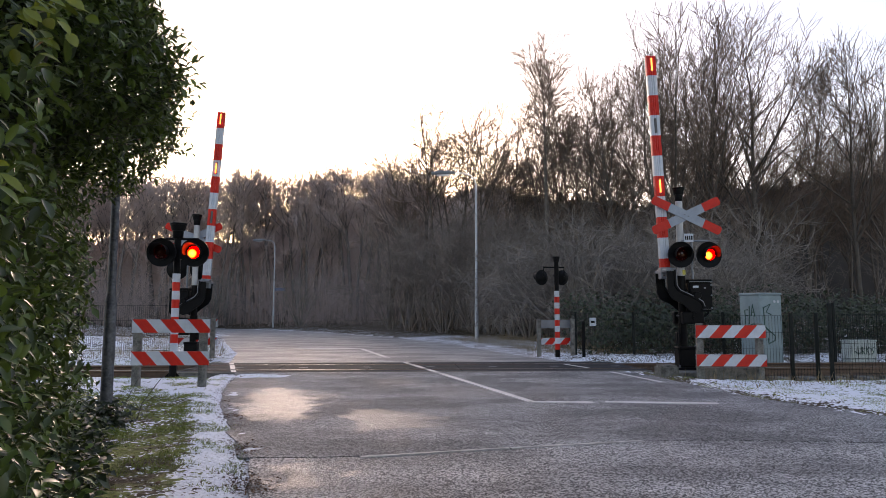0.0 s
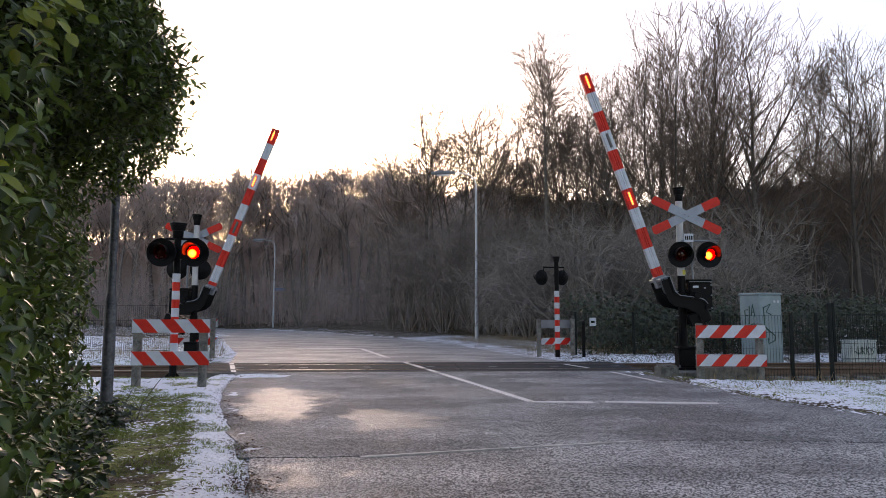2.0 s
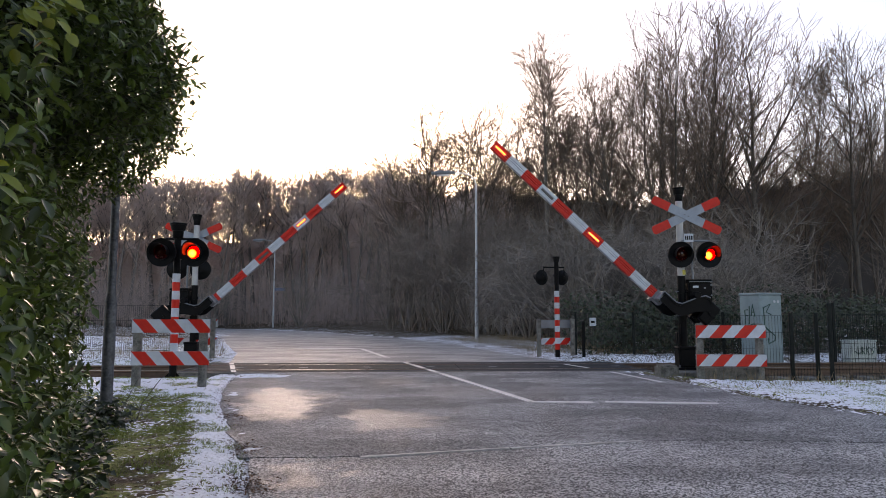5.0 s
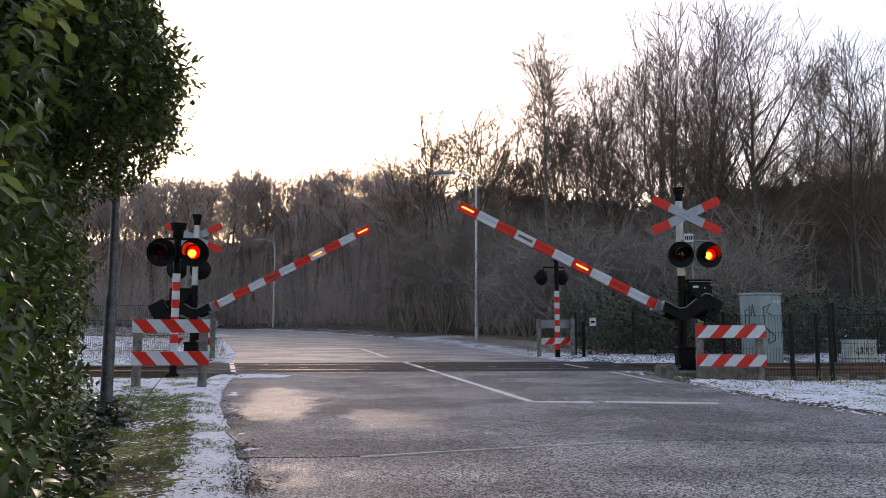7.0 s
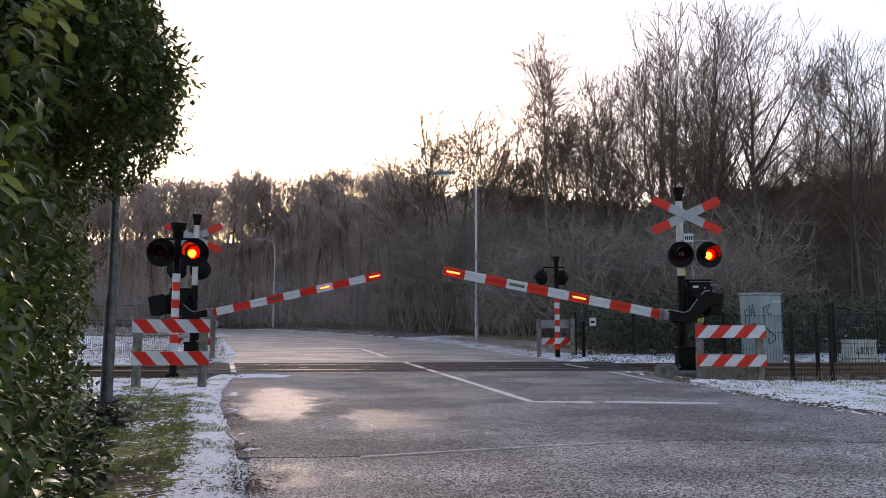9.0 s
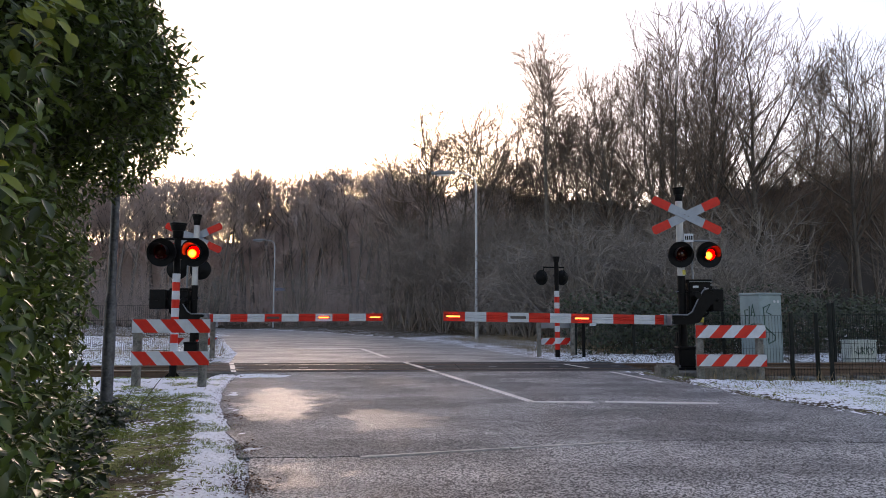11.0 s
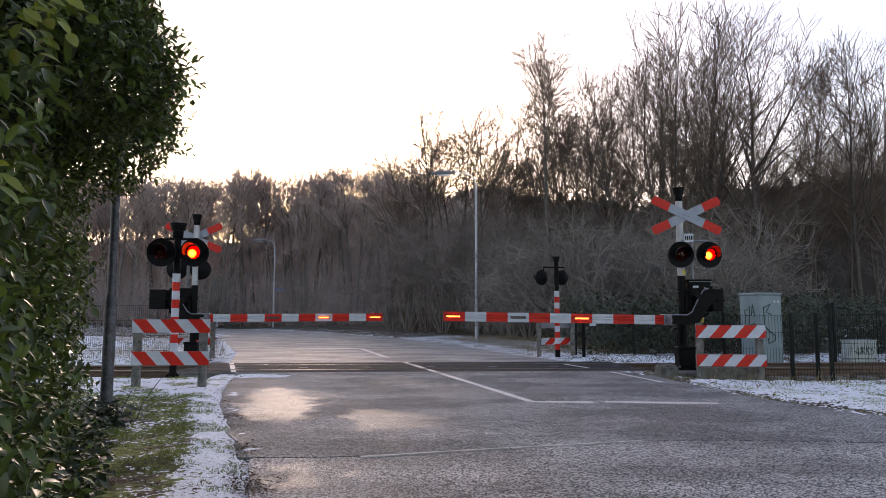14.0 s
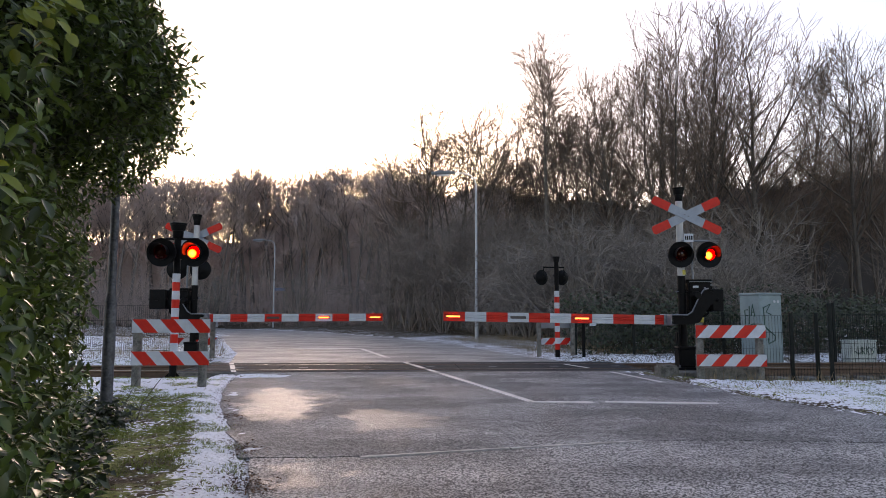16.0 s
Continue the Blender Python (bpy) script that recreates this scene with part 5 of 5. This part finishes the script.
def leaf_mat(name, dark, light, rough=0.28):
    m = bpy.data.materials.new(name)
    m.use_nodes = True
    t = m.node_tree
    bs = t.nodes["Principled BSDF"]
    bs.inputs["Roughness"].default_value = rough
    ge = t.nodes.new("ShaderNodeNewGeometry")
    mx = t.nodes.new("ShaderNodeMix")
    mx.data_type = "RGBA"
    mx.inputs["A"].default_value, mx.inputs["B"].default_value = (*dark, 1), (*light, 1)
    t.links.new(ge.outputs["Random Per Island"], mx.inputs[0])
    t.links.new(mx.outputs["Result"], bs.inputs["Base Color"])
    tl = t.nodes.new("ShaderNodeBsdfTranslucent")
    t.links.new(mx.outputs["Result"], tl.inputs[0])
    ms = t.nodes.new("ShaderNodeMixShader")
    ms.inputs[0].default_value = 0.18
    t.links.new(bs.outputs[0], ms.inputs[1])
    t.links.new(tl.outputs[0], ms.inputs[2])
    t.links.new(ms.outputs[0], t.nodes["Material Output"].inputs[0])
    return m


# near-black, with the hedge's inner shade put into the colour
HEDGE_INNER = mat("hedge_shade", (0.012, 0.016, 0.007), (0.025, 0.022, 0.013), 6, 0.9, bump=0.03, fine=18)
LAUREL = leaf_mat("laurel_leaf", (0.030, 0.043, 0.014), (0.125, 0.185, 0.034), 0.38)
YOUNG = leaf_mat("young_laurel_leaf", (0.11, 0.15, 0.015), (0.26, 0.27, 0.03), 0.4)


def on(x, y):
    return ground_z(x, y)


# ---- the place ----
build_ground()
build_road()
build_lines()
build_track()

RIGHT_BAR = pose(4.61, 13.19, 0.03, 0, 0, 3)
_, right_arm, right_lights, right_units = barrier(RIGHT_BAR, (0.179, 1.439), 4.782, 0.474, 0.88, (0.30, 0.53, -0.30, 0.12), True)
LEFT_BAR = pose(-5.99, 16.465, 0.0, 0, 0, 184)
_, left_arm, left_lights, left_units = barrier(LEFT_BAR, (0.171, 1.441), 4.693, 0.409, 0.90, (0.41, 0.80, -0.19, 0.27), False)
NEAR_POST = pose(-4.72, 12.07, 0.0, 0, 0, 3)
_, near_units = repeater(NEAR_POST, "black signal post with red and white striped shaft and round lamps")
FAR_POST = pose(2.98, 17.9, -0.08, 0, 0, 190)
_, far_units = repeater(FAR_POST, "signal post with red and white bands seen from behind", 0.62, 0.80, 22)

board_barrier(pose(-4.10, 10.35, 0, 0, 0, 3), 1.15, (-0.52, 0.46), ((0.335, 0.54), (0.82, 1.02)), 0.9, "red and white striped boards on two concrete posts")
board_barrier(pose(4.92, 11.75, 0, 0, 0, -4), 1.16, (-0.50, 0.50), ((0.22, 0.42), (0.70, 0.915)), -0.9, "red and white boards on concrete posts beside the barrier")
board_barrier(pose(3.03, 18.6, 0, 0, 0, 184), 0.95, (-0.46, 0.46), ((0.32, 0.50), (0.76, 0.98)), 0.9, "far board barrier with red and white lower board", plain=(1,))
board_barrier(pose(-6.38, 17.6, 0, 0, 0, 184), 1.2, (-0.5, 0.5), ((0.35, 0.53), (0.80, 1.0)), 0.9, "far board barrier on concrete posts in the snow")

cabinet_tall(pose(8.02, 17.3, -0.12, 0, 0, 17) @ Matrix.Diagonal((0.94, 0.94, 1, 1)))
cabinet_low(pose(10.62, 17.6, -0.30, 0, 0, 4) @ Matrix.Diagonal((0.76, 0.9, 1, 1)))
street_lamp(pose(1.5, 30.6, 0.05), 7.5, "tall grey street lamp beside the road")
far_lamp = street_lamp(pose(-15.6, 63.0, 0.15), 8.0, "distant grey street lamp with a small blue plate")
part("blue_plate", box(0.10, 1.05, -0.02, 0.02, 3.35, 3.62, 0.005), SIGNBLUE, far_lamp, "small blue plate")
for i in range(2):
    stalk = empty("dead_stalk", pose(-3.22 + 0.12 * i, 6.9 + 0.12 * i, 0, 0, 0, 25 * i), "thin dark dead stalk in the grass", "stalk", "dead stalks by the pole")
    part("stem", tube([(0, 0, -0.02), (0.05, 0.0, 0.18), (0.16 + 0.06 * i, 0.02, 0.42), (0.30, 0.02, 0.62 - 0.1 * i)], [0.005, 0.004, 0.003, 0.0015], 6), BARK, stalk, smooth=True)
pole = empty("galvanised_pole", pose(-3.32, 6.84, 0), "mottled galvanised steel pole standing in the hedge", "pole")
part("shaft", tube([(0, 0, -0.1), (0, 0, 1.20), (0, 0, 1.30), (0, 0, 5.5)], [0.058, 0.056, 0.040, 0.037], 20), GALV, pole, smooth=True)

fence_panel(pose(4.9, 12.45, -0.2, 0, 0, -10), 1.76, 0.10, 1.28, "dark welded mesh fence behind the striped boards", posts=(1.32, 1.74))
fence_panel(pose(6.55, 11.6, -0.2, 0, 0, -12), 4.2, 0.08, 1.30, "dark mesh fence standing in snow and dry grass", posts=(0.0, 2.5), rows=6, tall=1.44)
fence_panel(pose(9.36, 16.4, -0.2, 0, 0, 3), 6.5, 0.0, 1.55, "taller dark green mesh fence across the track", posts=(0.0, 2.5, 5.0), rows=7)
fence_panel(pose(3.6, 18.6, -0.1, 0, 0, 3), 9.0, 0.0, 1.25, "dark mesh fence before ivy and shrubs", posts=(0.0, 1.6, 4.1), rows=5)
fence_panel(pose(-11.5, 16.9, -0.15, 0, 0, 4), 4.8, 0.0, 1.5, "mesh fence across the track in snow", posts=(0.0, 2.4, 4.7))

blk = empty("concrete_block", pose(4.02, 12.42, 0, 0, 0, 8), "rough grey concrete block at the road's edge", "block")
part("body", box(-0.17, 0.17, -0.16, 0.16, -0.1, 0.20, 0.035, seg=2), CONC, blk)
plate = empty("cover_slab", pose(4.62, 12.75, 0, 0, 0, 3), "grey concrete cover slab at the barrier's foot", "slab")
part("body", box(-0.45, 0.35, -0.25, 0.6, -0.15, 0.06, 0.015), CONC, plate)
kerb = empty("low_wall", pose(4.96, 12.0, 0, 0, 0, -4), "low weathered concrete edging between two posts", "edging")
part("body", box(-0.50, 0.50, 0.0, 0.12, -0.2, 0.18, 0.015), CONC, kerb)
mark = empty("marker_post", pose(5.15, 13.7, 0), "slim grey marker post with a yellow cap", "marker post")
part("stake", tube([(0, 0, -0.2), (0, 0, 0.95)], 0.022, 10), GREYP, mark, smooth=True)
part("cap", tube([(0, 0, 0.95), (0, 0, 1.11)], 0.06, 12), YELLOW, mark, "yellow cap", smooth=True)
sign = empty("fence_sign", pose(4.05, 18.55, 0.93), "small white sign on the fence", "sign")
part("plate", box(-0.09, 0.09, -0.012, 0, -0.11, 0.11, 0.004), WHITE, sign)
part("mark", box(-0.05, 0.05, -0.014, -0.0125, -0.03, 0.03), BLACK, sign)
post = empty("bollard", pose(3.66, 17.9, 0), "thin black steel bollard beside the crossing", "bollard")
part("shaft", tube([(0, 0, -0.1), (0, 0, 0.95)], 0.045, 12), BLACK, post, smooth=True)


def build_cover():
    """Grass tufts and dry stalks on the verges, ivy and brambles before the wood."""
    rng = np.random.default_rng(17)
    P, D, L = [], [], []
    while len(P) < 34000:
        if rng.random() < 0.7:
            y = rng.uniform(4.2, 12.4)
            x = lerp_rows(LEFT_EDGE, y) - rng.uniform(0.02, 2.2)
        else:
            y = rng.uniform(6.8, 13.2)
            x = lerp_rows(RIGHT_EDGE, y) + rng.uniform(0.05, 4.0)
        k = noise.noise((x * 1.9, y * 1.9, 5)) + 0.5 * noise.noise((x * 7, y * 7, 9))
        if k < 0.0 + 0.5 * (snow_cover(x, y) - 0.45):
            continue
        P.append((x, y, ground_z(x, y) - 0.01))
        D.append((rng.normal(0, 0.6), rng.normal(0, 0.6), 1.0))
        L.append(rng.uniform(0.015, 0.055))
    n = len(P)
    V, F = cones(np.array(P), np.array(D), np.array(L), np.full(n, 0.003))
    tagged(raw("grass", V.tolist(), F.tolist(), GRASS), "short green and yellowed grass blades through the snow", "grass", kind="stuff")
    # dry stalks by the fences and along the far verge
    P, D, L = [], [], []
    for i in range(4600):
        q = rng.random()
        if q < 0.09:
            x, y = rng.uniform(4.3, 8.5), rng.uniform(10.3, 12.6)
            ln = rng.uniform(0.06, 0.28)
        elif q < 0.7:
            y = rng.uniform(19.5, 31)
            x = lerp_rows(RIGHT_EDGE, y) + 0.8 + rng.random() * 3.2
            ln = rng.uniform(0.06, 0.36)
        else:
            y = rng.uniform(17, 30)
            x = lerp_rows(LEFT_EDGE, y) - 0.4 - rng.random() * 4
            ln = rng.uniform(0.08, 0.35)
        P.append((x, y, ground_z(x, y) - 0.02))
        D.append((rng.normal(0, 0.45), rng.normal(0, 0.45), 1.0))
        L.append(ln)
    V, F = cones(np.array(P), np.array(D), np.array(L), np.full(len(P), 0.006))
    tagged(raw("dry_grass", V.tolist(), F.tolist(), STRAW), "dry straw-coloured stalks at the verge", "dry grass", kind="stuff")
    # evergreen ivy and bramble bank
    r2 = random.Random(21)
    V, F = [], []
    for i in range(10500):
        y = 19.0 + 4.5 * r2.random() ** 1.5
        x = lerp_rows(RIGHT_EDGE, y) + 2.2 + r2.random() * 14
        top = 1.35 + 0.9 * noise.noise((x * 0.5, y * 0.5, 3)) + 0.5 * (y - 19.0) / 4
        p = Vector((x, y, ground_z(x, y) + max(0.05, top) * r2.random() ** 0.7))
        d = Vector((r2.gauss(0, 1), r2.gauss(-0.5, 0.7), r2.gauss(-0.2, 0.5))).normalized()
        n = Vector((r2.gauss(0, 0.5), r2.gauss(-0.4, 0.4), 0.9))
        n = (n - d * n.dot(d)).normalized()
        leaf_mesh(V, F, p, d, n, r2.uniform(0.09, 0.17), r2.uniform(0.06, 0.11), ((0.0, 0.1), (0.45, 1.0), (1.0, 0.05)))
    tagged(raw("ivy_bank", V, F, IVY, smooth=True), "low dark evergreen ivy and bramble before the wood", "ivy", kind="stuff")
    # ballast beside the track, and grit along the road's ragged edge
    def stones(name, material, spots, lo, hi, label, category, flat=0.8):
        V, F = [], []
        for x, y, z in spots:
            s = len(V)
            r = r2.uniform(lo, hi)
            for dx, dy, dz in ((1, 0, 0), (0, 1, 0), (-1, 0, 0), (0, -1, 0), (0, 0, 1), (0, 0, -1)):
                k = r * r2.uniform(0.6, 1.2)
                V.append((x + dx * k + r2.gauss(0, r * 0.2), y + dy * k + r2.gauss(0, r * 0.2), z + dz * k * flat + r2.gauss(0, r * 0.15)))
            for q in range(4):
                F.append((s + q, s + (q + 1) % 4, s + 4))
                F.append((s + (q + 1) % 4, s + q, s + 5))
        tagged(raw(name, V, F, material), label, category, kind="stuff")
    spots = []
    for i in range(3600):
        x = r2.uniform(4.5, 12) if i % 3 else r2.uniform(-12, -5.2)
        p = along_track(x, r2.gauss(0, 0.9))
        if not on_road(p[0], p[1], 0.35):
            spots.append((p[0], p[1], ground_z(p[0], p[1]) + 0.08 * r2.random()))
    stones("ballast", BALLAST, spots, 0.018, 0.045, "grey-brown crushed ballast stones under the rails", "ballast")
    spots = []
    for i in range(2200):
        y = 3.2 + 9.0 * r2.random() ** 1.5
        x = lerp_rows(LEFT_EDGE, y) + r2.gauss(-0.03, 0.09)
        spots.append((x, y, 0.004))
    stones("grit", GRITTY, spots, 0.003, 0.010, "loose grit along the road's edge", "grit", 0.3)
    # crumbled earth and rotting leaves between snow and asphalt
    V, F = [], []
    for i in range(3400):
        y = 3.3 + 5.6 * r2.random() ** 1.4
        if noise.noise((y * 1.7, 3, 2)) + 0.5 * noise.noise((y * 6, 5, 2)) < 0.45 * r2.random():
            continue
        x = lerp_rows(LEFT_EDGE, y) + r2.gauss(0.0, 0.07) + 0.05 * noise.noise((y * 2.3, 8, 0))
        d = Vector((r2.gauss(0, 1), r2.gauss(0, 1), r2.gauss(0.1, 0.3))).normalized()
        n = Vector((r2.gauss(0, 0.5), r2.gauss(0, 0.5), 1))
        n = (n - d * n.dot(d)).normalized()
        leaf_mesh(V, F, Vector((x, y, max(ground_z(x, y), 0.0) + 0.012)), d, n, r2.uniform(0.008, 0.026), r2.uniform(0.007, 0.016), ((0.0, 0.3), (0.5, 1.0), (1.0, 0.1)))
    tagged(raw("leaf_litter", V, F, LITTER), "dark crumbled leaf litter along the road's edge", "leaf litter", kind="stuff")
    # ivy creeping out from the hedge's foot and round the pole
    V, F = [], []
    for i in range(1500):
        y = r2.uniform(3.2, 7.2)
        if i % 3 == 0:
            x, y = r2.gauss(-3.26, 0.10), r2.gauss(6.72, 0.12)
        else:
            x = -0.27 - 0.47 * y + r2.uniform(-0.25, 0.20) + 0.12 * noise.noise((y * 2.1, 6, 1))
        p = Vector((x, y, ground_z(x, y) + 0.02 + 0.20 * r2.random() ** 2))
        d = Vector((r2.gauss(0, 1), r2.gauss(-0.2, 1), r2.gauss(-0.1, 0.3))).normalized()
        n = Vector((r2.gauss(0.1, 0.45), r2.gauss(-0.35, 0.45), 1))
        n = (n - d * n.dot(d)).normalized()
        leaf_mesh(V, F, p, d, n, r2.uniform(0.04, 0.075), r2.uniform(0.032, 0.06), ((0.0, 0.3), (0.4, 1.0), (1.0, 0.05)))
    tagged(raw("ground_ivy", V, F, IVY, smooth=True), "dark ivy creeping over the verge beside the hedge", "ivy", kind="stuff")
    # fallen leaves under the hedge
    V, F = [], []
    for i in range(420):
        y = r2.uniform(3.0, 9.0)
        x = lerp_rows(LEFT_EDGE, y) - 0.3 - abs(r2.gauss(0, 0.7))
        d = Vector((r2.gauss(0, 1), r2.gauss(0, 1), 0)).normalized()
        leaf_mesh(V, F, Vector((x, y, ground_z(x, y) + 0.02)), d, Vector((r2.gauss(0, 0.2), r2.gauss(0, 0.2), 1)).normalized(), r2.uniform(0.02, 0.045), r2.uniform(0.012, 0.024))
    tagged(raw("fallen_leaves", V, F, LITTER, smooth=True), "brown fallen leaves in the grass under the hedge", "leaves", kind="stuff")


GRASS = leaf_mat("grass_blade", (0.12, 0.18, 0.03), (0.38, 0.41, 0.09), 0.75)
STRAW = leaf_mat("dry_straw", (0.22, 0.16, 0.09), (0.36, 0.28, 0.17), 0.8)
IVY = leaf_mat("ivy_leaf", (0.02, 0.032, 0.014), (0.06, 0.075, 0.035), 0.42)
LITTER = leaf_mat("dead_leaf", (0.06, 0.035, 0.02), (0.16, 0.09, 0.05), 0.8)
build_cover()
build_hedge()
build_backdrop()
build_thickets()
build_woods()


# ---- what moves ----
def swing(arm, rows):
    base = arm.location.copy()
    walk(arm, [(t, Matrix.Translation(base) @ Matrix.Rotation(radians(a), 4, "Y")) for t, a in rows])


def blink(unit, lit_from, lit_to, axis="Z", away=(180, 120, 60, 0)):
    """Turns a lamp to its lit side for each span, to its dark side between."""
    base = unit.location.copy()
    rows = []

    def put(k, turn):
        rows.append((k / FPS, Matrix.Translation(base) @ Matrix.Rotation(radians(turn), 4, axis)))
    spans = [(round(p * FPS), round(q * FPS)) for p, q in zip(lit_from, lit_to) if p < 16.0]
    # no half turn on a half second
    spans = [(p + 2 - (p - 1) % 15 if (p - 1) % 15 < 2 and (p - 1) // 15 > 0 else p, q - 3 + (-q) % 15 if 0 < (-q) % 15 < 3 else q) for p, q in spans]
    put(0, away[0] if spans[0][0] > 0 else 0)
    for p, q in spans:
        # lit just before its turn, dark just after it
        if p > 0:
            for k, turn in enumerate(away):
                put(p - 3 + k, turn)
        if q < 477:
            for k, turn in enumerate(away[::-1]):
                put(q + k, turn)
    put(480, 0 if spans[-1][1] >= 477 else away[0])
    walk(unit, rows)


def motions():
    swing(right_arm, [(0, 87.74), (0.4, 87.74), (0.5, 87.13), (0.7, 85.22), (1.0, 80.88), (1.5, 75.64), (2.0, 71.0), (2.5, 66.16), (3.0, 61.42), (3.5, 56.58), (4.0, 51.95), (4.2, 50.1), (5.2, 41.35), (6.3, 32.19), (7.0, 26.63), (8.0, 18.6), (9.0, 11.19), (9.8, 5.35), (10.3, 1.93), (10.7, 0.93), (11.3, 0.93), (16.0, 0.93)])
    swing(left_arm, [(0, 86.72), (0.4, 86.72), (0.5, 86.09), (0.7, 83.98), (1.0, 79.98), (1.5, 74.5), (2.0, 69.65), (2.5, 64.91), (3.0, 60.28), (3.5, 55.75), (4.0, 51.1), (4.2, 49.24), (5.2, 41.08), (6.3, 32.4), (7.0, 27.54), (8.0, 20.07), (9.0, 12.91), (9.8, 6.53), (10.4, 1.84), (10.8, 0.29), (11.3, 0.29), (16.0, 0.29)])
    # the two lamps of each head pair take turns
    first = [0.26, 0.84] + [1.47 + 0.64 * k + (0.03 if k > 10 else 0.0) for k in range(23)]
    second = [0.55, 1.12] + [1.78 + 0.64 * k + (-0.03 if k == 16 else -0.05 if k == 9 else 0.0) for k in range(23)]
    other_from, other_to = [-1.0] + [t + 0.05 if 7.4 < t < 7.5 else t for t in second], first + [16.5]
    for units in (right_units, left_units, near_units, far_units):
        blink(units[0], first, second)
        blink(units[1], other_from, other_to)
    for lights, a, b in ((right_lights, 1, 2), (left_lights, 2, 1)):
        blink(lights[a], first, second, "X", (90, 60, 30, 0))
        blink(lights[b], other_from, other_to, "X", (90, 60, 30, 0))


motions()
